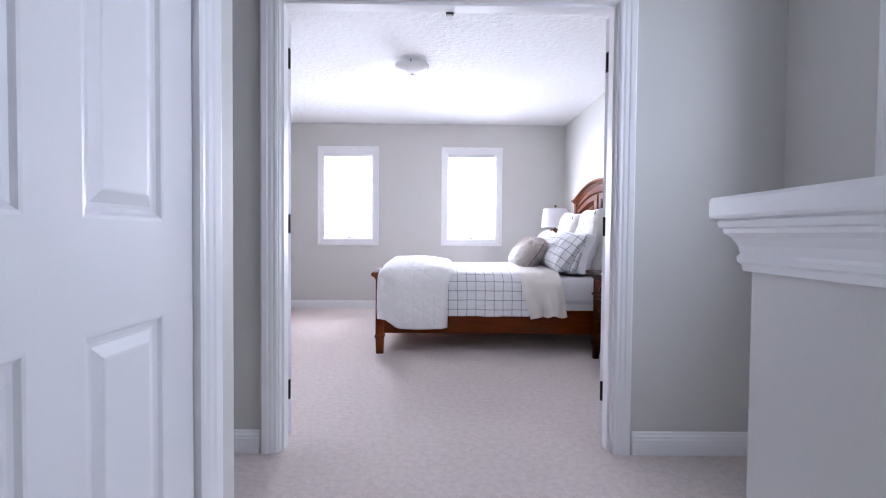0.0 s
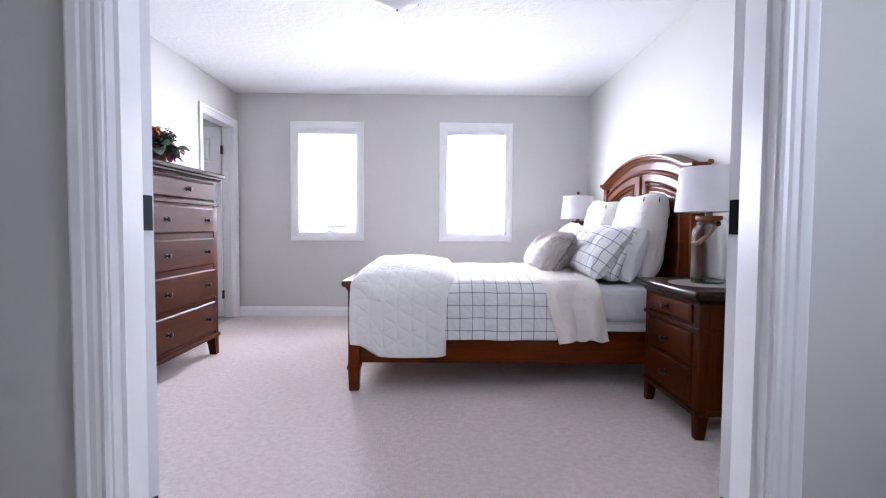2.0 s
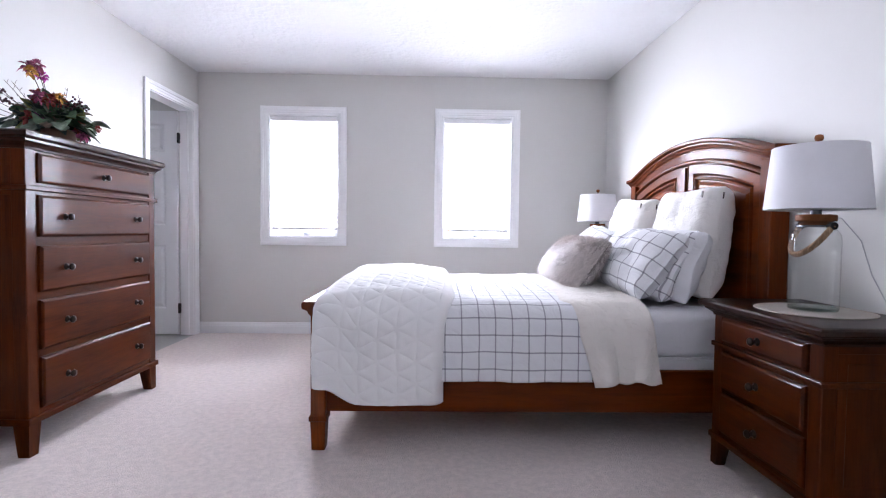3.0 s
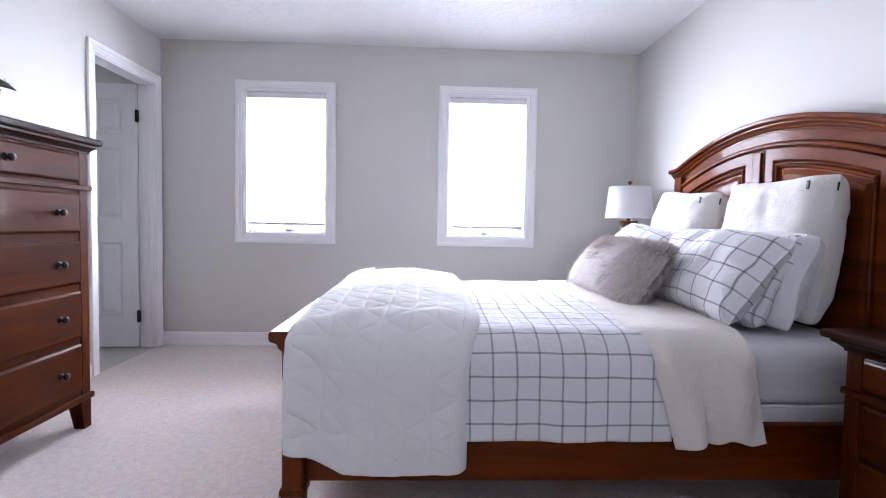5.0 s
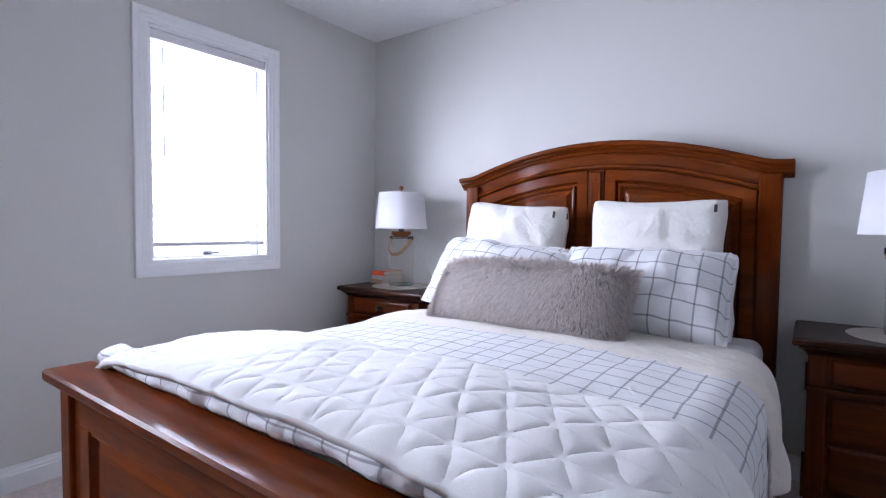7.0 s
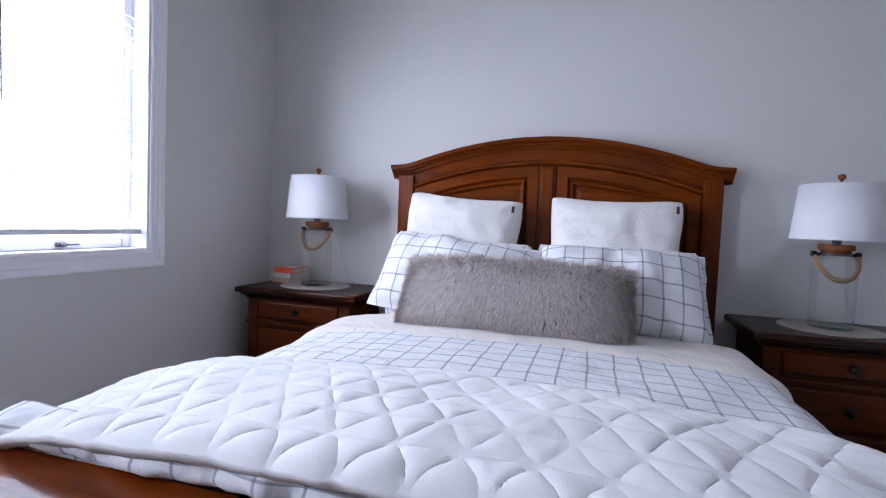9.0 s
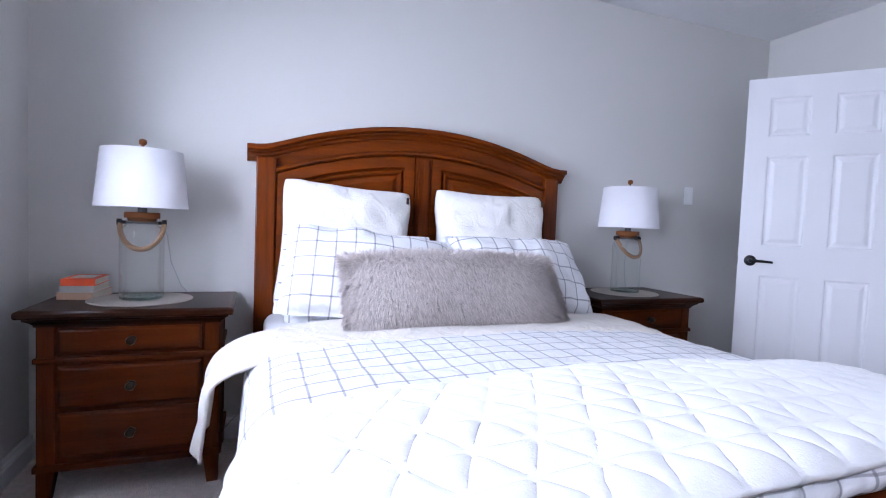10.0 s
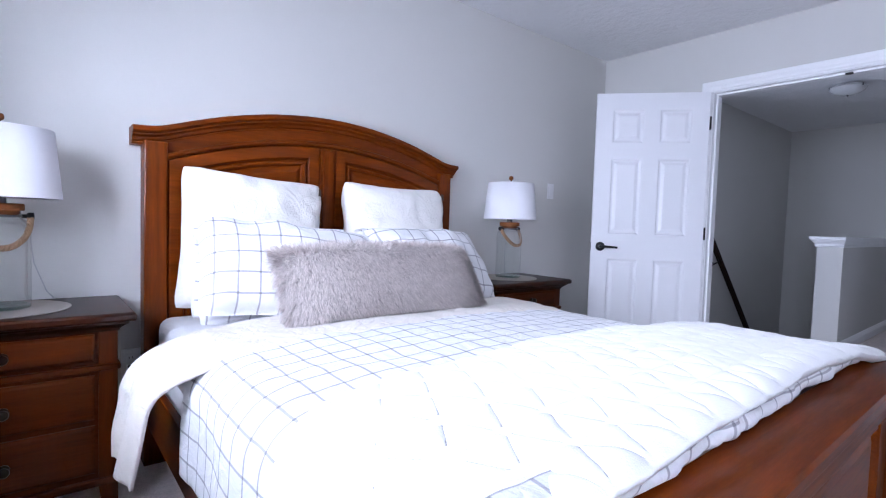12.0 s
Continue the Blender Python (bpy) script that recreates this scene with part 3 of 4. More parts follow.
wall_plate("wall_outlet", pose(-0.522, FARY, 0.391), True, "white duplex wall outlet low on the wall", "outlet")
wall_plate("light_switch", pose(RIGHTX, 3.185, 1.318, 0, 0, -90), False, "white rocker light switch on the wall", "switch")
plugged = wall_plate("wall_outlet", pose(RIGHTX, 5.915, 0.42, 0, 0, -90), True, "white duplex wall outlet beside the nightstand", "outlet")
part("plug", boxed(-0.013, 0.013, -0.032, -0.009, -0.034, -0.008, 0.004), BLACK, plugged, "dark lamp plug")
part("plug_cord", tube([(0, -0.03, -0.022), (0.005, -0.042, -0.05), (0.02, -0.03, -0.16), (-0.03, -0.02, -0.30), (-0.12, -0.02, -0.40)], 0.0025, 6), CORD, plugged)


# ---- bed ----
YC, ARCH = 5.077, 0.15


def arch(y):
    d = min(abs(y - YC) / 0.755, 1.2)
    h = 1 - d * d
    return ARCH * 0.5 * (h + math.sqrt(h * h + 0.012)) - 0.004


def build_bed():
    bed = thing("bed", "cherry-stained wooden bed with an arched panelled headboard", "bed")
    # headboard
    hb = part("headboard", raised(bmesh.new(), lambda u, v, w: (1.575 - w, u, v), YC - 0.765, YC + 0.765, 0.25, lambda u: 1.34 + arch(u), [(0, -0.04), (0, 0), (0.001, 0.001)], 48), CHERRY_Y, bed)
    for s in (-1, 1):
        part("headboard_post", boxed(1.545, 1.635, YC + s * 0.763 - 0.043, YC + s * 0.763 + 0.043, 0, 1.345, 0.006), CHERRY_Z, bed)
    bm = bmesh.new()
    prof = [(0.045, 0.0), (-0.012, 0.0), (-0.018, 0.006), (-0.018, 0.012), (-0.028, 0.016), (-0.034, 0.028), (-0.046, 0.036), (-0.046, 0.043), (-0.060, 0.046), (-0.066, 0.052), (-0.066, 0.066), (-0.060, 0.071), (0.045, 0.071)]
    n = 64
    rings = []
    for i in range(n + 1):
        y = YC - 0.846 + 1.692 * i / n
        rings.append([bm.verts.new((1.590 + dx, y, 1.330 + dz + arch(y))) for dx, dz in prof])
    rings_to_faces(bm, rings, cap=True)
    bm.faces.new(rings[0])
    part("cornice", bm, CHERRY_Y, bed, "moulded arched top rail")
    bm = bmesh.new()
    rings = [[bm.verts.new((x, y, 1.262 + dz + arch(y))) for x, dz in ((1.575, 0.0), (1.556, 0.001), (1.548, 0.007), (1.546, 0.014), (1.550, 0.021), (1.558, 0.025), (1.575, 0.026))] for y in [YC - 0.719 + 1.438 * i / n for i in range(n + 1)]]
    rings_to_faces(bm, rings, cap=True)
    bm.faces.new(rings[0])
    part("bead_moulding", bm, CHERRY_Y, bed)
    part("centre_stile", box(boxed(1.552, 1.576, YC - 0.042, YC + 0.042, 0.3, 1.262 + ARCH - 0.012, 0.004), 1.542, 1.553, YC - 0.029, YC + 0.029, 0.3, 1.262 + ARCH - 0.02, 0.004), CHERRY_Z, bed)
    for a, b in ((YC - 0.718, YC - 0.042), (YC + 0.042, YC + 0.718)):
        part("headboard_frame", raised(bmesh.new(), lambda u, v, w: (1.575 - w, u, v), a + 0.002, b - 0.002, 0.35, lambda u: 1.258 + arch(u), [(0, 0), (0, 0.016), (0.004, 0.020), (0.054, 0.020), (0.058, 0.016), (0.062, 0.004), (0.07, 0.000)], 24), CHERRY_Y, bed)
        part("headboard_panel", raised(bmesh.new(), lambda u, v, w: (1.572 - w, u, v), a + 0.07, b - 0.07, 0.42, lambda u: 1.188 + arch(u), [(0.002, 0), (0.003, 0.014), (0.008, 0.020), (0.015, 0.018), (0.019, 0.006), (0.024, 0.001), (0.030, 0.001), (0.052, 0.011), (0.056, 0.0115)], 24), CHERRY_Y, bed)
    # footboard
    for s in (-1, 1):
        y = YC + s * 0.795
        part("footboard_post", boxed(-0.525, -0.458, y - 0.034, y + 0.034, 0.155, 0.628, 0.005), CHERRY_Z, bed)
        bm = bmesh.new()
        rings = []
        for z, k in ((0.0, 0.029), (0.13, 0.034), (0.135, 0.040), (0.155, 0.040), (0.16, 0.034)):
            rings.append([bm.verts.new((-0.491 + a * k, y + b * k, z)) for a, b in ((-1, -1), (1, -1), (1, 1), (-1, 1))])
        rings_to_faces(bm, rings, cap=True)
        bm.faces.new(rings[0])
        part("foot", bm, CHERRY_Z, bed)
    bm = bmesh.new()
    prof = [(-0.024, 0.612), (0.03, 0.612), (0.036, 0.622), (0.040, 0.634), (0.05, 0.638), (0.062, 0.642), (0.066, 0.650), (0.066, 0.668), (0.060, 0.675), (-0.060, 0.675), (-0.066, 0.668), (-0.066, 0.650), (-0.062, 0.642), (-0.05, 0.638), (-0.040, 0.634), (-0.036, 0.622)]
    rings = [[bm.verts.new((-0.491 + a, y, z)) for a, z in prof] for y in (YC - 0.862, YC + 0.862)]
    rings_to_faces(bm, rings, cap=True)
    bm.faces.new(rings[0])
    part("footboard_cap", bm, CHERRY_Y, bed)
    part("footboard_rail", boxed(-0.51, -0.475, YC - 0.762, YC + 0.762, 0.53, 0.615, 0.003), CHERRY_Y, bed)
    part("footboard_rail", boxed(-0.51, -0.475, YC - 0.762, YC + 0.762, 0.17, 0.25, 0.003), CHERRY_Y, bed)
    for y0, y1 in ((YC - 0.762, YC - 0.66), (YC - 0.04, YC + 0.04), (YC + 0.66, YC + 0.762)):
        part("footboard_stile", boxed(-0.511, -0.474, y0, y1, 0.25, 0.53, 0.003), CHERRY_Z, bed)
    for y0, y1 in ((YC - 0.66, YC - 0.04), (YC + 0.04, YC + 0.66)):
        bm = bmesh.new()
        raised(bm, lambda u, v, w: (-0.488 - w, u, v), y0, y1, 0.25, lambda u: 0.53, [(0, 0), (0.0, 0.014), (0.010, 0.019), (0.016, 0.006), (0.024, 0.004), (0.045, 0.012), (0.05, 0.0125)])
        raised(bm, lambda u, v, w: (-0.480 + w, u, v), y0, y1, 0.25, lambda u: 0.53, [(0, 0), (0.01, 0.001)])
        part("footboard_panel", bm, CHERRY_Y, bed)
    for s in (-1, 1):
        y = YC + s * 0.778
        part("side_rail", boxed(-0.46, 1.55, y - 0.014, y + 0.014, 0.165, 0.36, 0.004), CHERRY_X, bed)
    part("slat_deck", boxed(-0.48, 1.55, YC - 0.76, YC + 0.76, 0.25, 0.285), LAMPWOOD, bed)
    return bed


build_bed()


def fold_noise(x, y, z=0.0):
    return noise.noise(Vector((x, y, z)))


def sheet_mesh(name, nu, nv, fn, material, parent=None, thick=0.0, label="", flip=False):
    """A cloth from fn(i / nu, j / nv) -> (place, uv); given a thickness by a second face set behind."""
    co = np.empty(((nu + 1) * (nv + 1), 3))
    uv = np.empty(((nu + 1) * (nv + 1), 2))
    for i in range(nu + 1):
        for j in range(nv + 1):
            p, q = fn(i / nu, j / nv)
            co[i * (nv + 1) + j], uv[i * (nv + 1) + j] = p, q
    g = co.reshape(nu + 1, nv + 1, 3)
    idx = np.arange((nu + 1) * (nv + 1)).reshape(nu + 1, nv + 1)
    quads = np.stack([idx[:-1, :-1], idx[1:, :-1], idx[1:, 1:], idx[:-1, 1:]], -1).reshape(-1, 4)
    if flip:
        quads = quads[:, ::-1]
    if thick:
        nrm = np.cross(np.gradient(g, axis=0), np.gradient(g, axis=1))
        nrm /= np.linalg.norm(nrm, axis=2, keepdims=True) + 1e-12
        if flip:
            nrm = -nrm
        back = (g - nrm * thick).reshape(-1, 3)
        k = len(co)
        edge = np.concatenate([idx[:, 0], idx[-1, 1:], idx[-2::-1, -1], idx[0, -2:0:-1]])
        nxt = np.roll(edge, -1)
        rim = np.stack([edge, nxt, nxt + k, edge + k], -1)
        if flip:
            rim = rim[:, ::-1]
        quads = np.concatenate([quads, quads[:, ::-1] + k, rim[:, ::-1]])
        co, uv = np.concatenate([co, back]), np.concatenate([uv, uv])
    me = bpy.data.meshes.new(name)
    me.from_pydata(co.tolist(), [], quads.tolist())
    layer = me.uv_layers.new(name="cloth")
    loops = np.empty(len(me.loops), dtype=np.int32)
    me.loops.foreach_get("vertex_index", loops)
    layer.data.foreach_set("uv", uv[loops].ravel())
    return link_mesh(name, me, material, parent, label, True)


def drape(s, half, top, drop, radius, flare=0.0):
    """The cross-section of cloth over the bed: s metres along it from the middle; gives (across, height, outward normal)."""
    a = abs(s)
    sg = 1 if s >= 0 else -1
    flat = half - radius
    arc = radius * math.pi / 2
    if a <= flat:
        crown = 0.030 * (1 - (a / flat) ** 2) - 0.022
        return s, top + crown, (0.0, 1.0)
    if a <= flat + arc:
        q = (a - flat) / radius
        return sg * (flat + radius * math.sin(q)), top - 0.022 - (radius - 0.022) * (1 - math.cos(q)), (sg * math.sin(q), math.cos(q))
    d = a - flat - arc
    return sg * (half + flare * d), top - radius - d, (sg, 0.0)


HALF, TOP = 0.802, 0.672

mt = thing("mattress", "thick mattress in a white fitted sheet on a box spring", "mattress")
part("fitted_sheet", boxed(-0.465, 1.535, YC - 0.762, YC + 0.762, 0.405, 0.628, 0.05, 4), SHEET, mt, "white fitted sheet", True)
part("box_spring", boxed(-0.462, 1.532, YC - 0.752, YC + 0.752, 0.288, 0.41, 0.018, 3), SHEET, mt, "white box spring cover", True)
part("sheet_hem", tube([(-0.40, YC - 0.766, 0.412), (0.3, YC - 0.768, 0.410), (1.0, YC - 0.767, 0.413), (1.50, YC - 0.766, 0.411)], 0.005, 6), SHEET, mt)


bedding = thing("duvet", "white cotton duvet with a grey windowpane check, folded back", "duvet")


def duvet():
    x0, x1 = -0.42, 0.74
    r, half = 0.12, HALF
    reach = half - r + r * math.pi / 2 + 0.235

    def fn(a, b):
        x = x0 + (x1 - x0) * a
        s = -reach + 2 * reach * b
        y, z, (ny, nz) = drape(s, half, TOP, 0, r, 0.05)
        side = max(0.0, abs(s) - 0.7)
        w = 0.007 * fold_noise(x * 5, s * 5, 3) + 0.0035 * fold_noise(x * 14, s * 14, 7)
        w += min(side, 0.3) * 0.09 * fold_noise(x * 4.2, s * 0.8, 12 if s > 0 else 20)
        hem = 0.012 * fold_noise(x * 3, 0, 31 + (s > 0)) * min(1, side * 3)
        w = max(w, -0.006 - 0.1 * max(0.0, 0.15 - side))
        return (x, YC + y + ny * w, z + nz * w + hem), (x + 0.006 * fold_noise(x * 2, s * 2, 5), s + 0.006 * fold_noise(x * 2, s * 2, 9))
    return sheet_mesh("cover", 110, 200, fn, PLAID, bedding, thick=0.02, flip=True)


duvet()


def duvet_foot():
    """The tucked end of the duvet between the footboard and the quilt."""
    def fn(a, b):
        s = -0.65 + 1.415 * b
        q = a * math.pi
        x = -0.385 - 0.056 * math.sin(q)
        z = 0.703 + 0.024 * math.cos(q)
        w = 0.014 * fold_noise(s * 7, a * 2, 41) + 0.012 * fold_noise(s * 21, a * 2, 44)
        return (x - w * math.sin(q), YC + s, z + 0.5 * w * max(0.0, math.cos(q))), (a * 0.2, s)
    return sheet_mesh("tucked_end", 26, 190, fn, PLAID, bedding, thick=0.008, flip=False, label="gathered end of the checked cover")


duvet_foot()


def turn_back():
    """The cream reverse of the duvet, folded back below the pillows and hanging at both sides."""
    r = 0.125
    half = HALF + 0.020

    def fn(a, b):
        reach = half - r + r * math.pi / 2 + 0.262 - 0.015 * a
        s = -reach + 2 * reach * b
        y, z, (ny, nz) = drape(s, half, TOP + 0.014, 0, r, 0.06 if s < 0 else 0.12)
        side = max(0.0, abs(s) - 0.72)
        if s > 0:
            bulge = min(1.0, side / 0.22)
            y += 0.105 * bulge * bulge * (3 - 2 * bulge)
        drop = min(1, side / 0.45)
        near, far_edge = 0.615 + 0.15 * drop - 0.03 * (1 - drop) * math.cos(s * 1.9), 0.99 + 0.07 * drop
        x = near + (far_edge - near) * a
        puff = 0.016 * math.sin(math.pi * min(1, a * 5) * 0.5) - 0.014
        w = puff + 0.008 * fold_noise(x * 5, s * 5, 53) + 0.004 * fold_noise(x * 13, s * 11, 57)
        w += min(side, 0.35) * (0.13 * fold_noise(x * 7.5 + s * 1.0, s * 1.2, 61) + 0.045 * math.sin(x * 34 + 3 * fold_noise(x * 3, s * 2, 66)) + 0.05 * fold_noise(x * 15, s * 5, 67))
        w = max(w, -0.012 if side > 0.1 else w)
        return (x, YC + y + ny * w, z + nz * w + (0.02 * fold_noise(x * 4, 2, 64) + 0.007 * math.sin(x * 48 + 2 * fold_noise(x * 5, 1, 68))) * min(1, side * 3)), (x, s)
    return sheet_mesh("folded_edge", 44, 220, fn, CREAM, bedding, thick=0.010, flip=True, label="cream linen underside folded back")


turn_back()


def quilt():
    """A puffy throw across the foot of the bed, stitched in triangles."""
    q_thing = thing("quilt", "thick white plush quilt stitched in triangles, laid over the bed's foot", "quilt")
    r, half = 0.15, HALF + 0.026
    reach = half - r + r * math.pi / 2 + 0.335
    pitch = 0.087

    def fn(a, b):
        s = -reach + 2 * reach * b
        side = max(0.0, abs(s) - 0.68)
        edge = min(1.0, max(0.0, (abs(s) - 0.55) / 0.42))
        on_top = 1 - edge * edge * (3 - 2 * edge)
        x0 = -0.448 - (0.040 if s < 0 else -0.012) * (1 - on_top) + 0.010 * fold_noise(s * 2.5, 1, 70)
        x1 = 0.046 + 0.062 * on_top + 0.012 * fold_noise(s * 1.5, a, 71)
        u = (x1 - x0) * a
        x = x0 + u
        lap = min(1.0, max(0.0, (-0.32 - x) / 0.14)) if s < 0 else 0.0
        lap = lap * lap * (3 - 2 * lap)
        y, z, (ny, nz) = drape(s, half + 0.050 * lap, TOP + 0.032, 0, r - 0.080 * lap, 0.02)
        puff = 0.0044 * min(1.0, (reach - abs(s)) / 0.06) * (0.85 + 0.7 * fold_noise(s * 4, u * 4, 97))
        for q in (u + 0.009 * fold_noise(s * 3, u * 3, 90), u * 0.5 + s * 0.866 + 0.008 * fold_noise(s * 4, u * 4, 91), u * 0.5 - s * 0.866 + 0.008 * fold_noise(s * 4, u * 4, 95)):
            d = abs((q / pitch + 0.5) % 1 - 0.5) * 2
            puff *= 1 - math.exp(-(d / 0.25) ** 2)
        roll = 0.016 * (1 - min(1, a / 0.07)) ** 2 - 0.024 * on_top * on_top * math.exp(-a / 0.16) + 0.030 * (1 - min(1, (1 - a) / 0.05)) ** 2
        hump = on_top * 0.038 * math.sin(math.pi * min(1.0, 0.06 + a * 0.94)) ** 1.3 * (0.75 + 0.5 * fold_noise(s * 2.2, 0, 72))
        w = puff - roll + hump + 0.009 * fold_noise(x * 5, s * 5, 73) + 0.0022 * fold_noise(x * 22, s * 22, 77)
        w += min(side, 0.3) * 0.06 * fold_noise(x * 4, s, 79)
        hem = 0.014 * fold_noise(x * 3, 0, 83 + (s > 0)) * min(1, side * 3)
        return (x, YC + y + ny * w, z + nz * w + hem), (u, s)
    sheet_mesh("quilted_panel", 160, 620, fn, QUILT, q_thing, thick=0.026, flip=True)
    for b in (0.0, 1.0):
        pts = [Vector(fn(0.03 + 0.94 * i / 40, b)[0]) + Vector((0, 0.013 * (1 if b < 0.5 else -1), -0.001)) for i in range(41)]
        part("hem_binding", tube(pts, 0.0125, 8), SHEET, q_thing, "plain white bound hem", True)
    return q_thing


quilt()


# ---- pillows ----
def cushion(name, w, h, t, material, label, m, category="pillow", flange=0.0, seed=0.0, ear=0.03, wrinkle=0.012, sag=0.0, soft=0.55, corner=0.02):
    """A filled cushion, w by h by t, standing in its local xz plane with its face towards -y."""
    p = thing(name, label, category, m)
    n = 44

    def face(sign):
        def fn(a, b):
            u, v = a * 2 - 1, b * 2 - 1
            fu, fv = u * (w / (w - 2 * flange)), v * (h / (h - 2 * flange))
            k = max(0.0, 1 - abs(fu) ** 2.8) ** soft * max(0.0, 1 - abs(fv) ** 2.8) ** soft if abs(fu) < 1 and abs(fv) < 1 else 0.0
            pull = 1 - corner * abs(u * v) ** 3.5 + 0.012 * fold_noise(u * 3 + seed, v * 3, seed + 7)
            x = pull * u * w / 2 * (1 - ear * 1.6 * (1 - v * v) * abs(u) ** 3)
            z = pull * v * h / 2 * (1 - ear * 1.6 * (1 - u * u) * abs(v) ** 3) - sag * (1 - u * u) * max(0, v)
            wr = wrinkle * (fold_noise(x * 7 + seed, z * 7, seed) * 0.7 + fold_noise(x * 16, z * 16 + seed, seed + 3) * 0.4)
            seam = 0.016 * fold_noise(u * 2.2 + seed, v * 2.2, seed + 1) * (1 - k)
            return (x, -sign * (t / 2 * k + wr * min(1.0, k * 3)) + seam, z + h / 2), (x, z)
        return fn
    sheet_mesh("front", n, n, face(1), material, p, 0.0)
    sheet_mesh("back", n, n, face(-1), material, p, 0.0, flip=True)
    return p


def stand(x, y, z, lean, turn=0.0, roll=0.0):
    """A cushion whose face looks down the bed (towards -x), leaning back by lean degrees."""
    return pose(x, y, z, 0, 0, -90 + turn) @ pose(0, 0, 0, -lean, 0, 0) @ pose(0, 0, 0, 0, roll, 0)


def tag_on(p, x, z, y=-0.066):
    part("tag", boxed(x - 0.006, x + 0.006, y - 0.004, y + 0.002, z - 0.016, z + 0.016, 0.001), mat("tag_leather", (0.03, 0.018, 0.014), 0.6), p, "small dark brown sewn tag")


for y, z, roll, sd in ((4.755, 0.636, 0.5, 1.3), (5.512, 0.632, 4.0, 5.1)):
    p = cushion("square_pillow", 0.645, 0.63, 0.265, PLUSH, "white plush square pillow against the headboard", stand(1.375, y, z, 7, 0, roll), seed=sd, ear=0.078, wrinkle=0.026, soft=0.44, corner=0.105)
    tag_on(p, 0.258, 0.548, -0.092)
    tag_on(p, 0.291, 0.552, -0.006)
for y, tw, sd in ((4.73, 2, 2.2), (5.45, -2, 8.7)):
    cushion("bed_pillow", 0.70, 0.39, 0.20, SHEET, "plain white pillow behind the checked ones", stand(1.215, y, 0.645, 17, tw, 1), seed=sd + 1, ear=0.05, wrinkle=0.030, soft=0.42, corner=0.085)
    cushion("bed_pillow", 0.68, 0.42, 0.19, PLAID, "white checked pillow behind another", stand(1.105, y, 0.645, 27, tw), flange=0.012, seed=sd, ear=0.05, wrinkle=0.030, soft=0.42, corner=0.075)
cushion("bed_pillow", 0.715, 0.43, 0.235, PLAID, "white checked pillow sham with a flat border", stand(0.985, 4.735, 0.668, 37, 3, 2), flange=0.018, seed=3.9, ear=0.045, wrinkle=0.030, soft=0.42, corner=0.06)
cushion("bed_pillow", 0.75, 0.44, 0.235, PLAID, "white checked pillow sham with a flat border", stand(0.985, 5.466, 0.668, 35, -3, 6), flange=0.018, seed=6.4, ear=0.045, wrinkle=0.030, soft=0.42, corner=0.06)


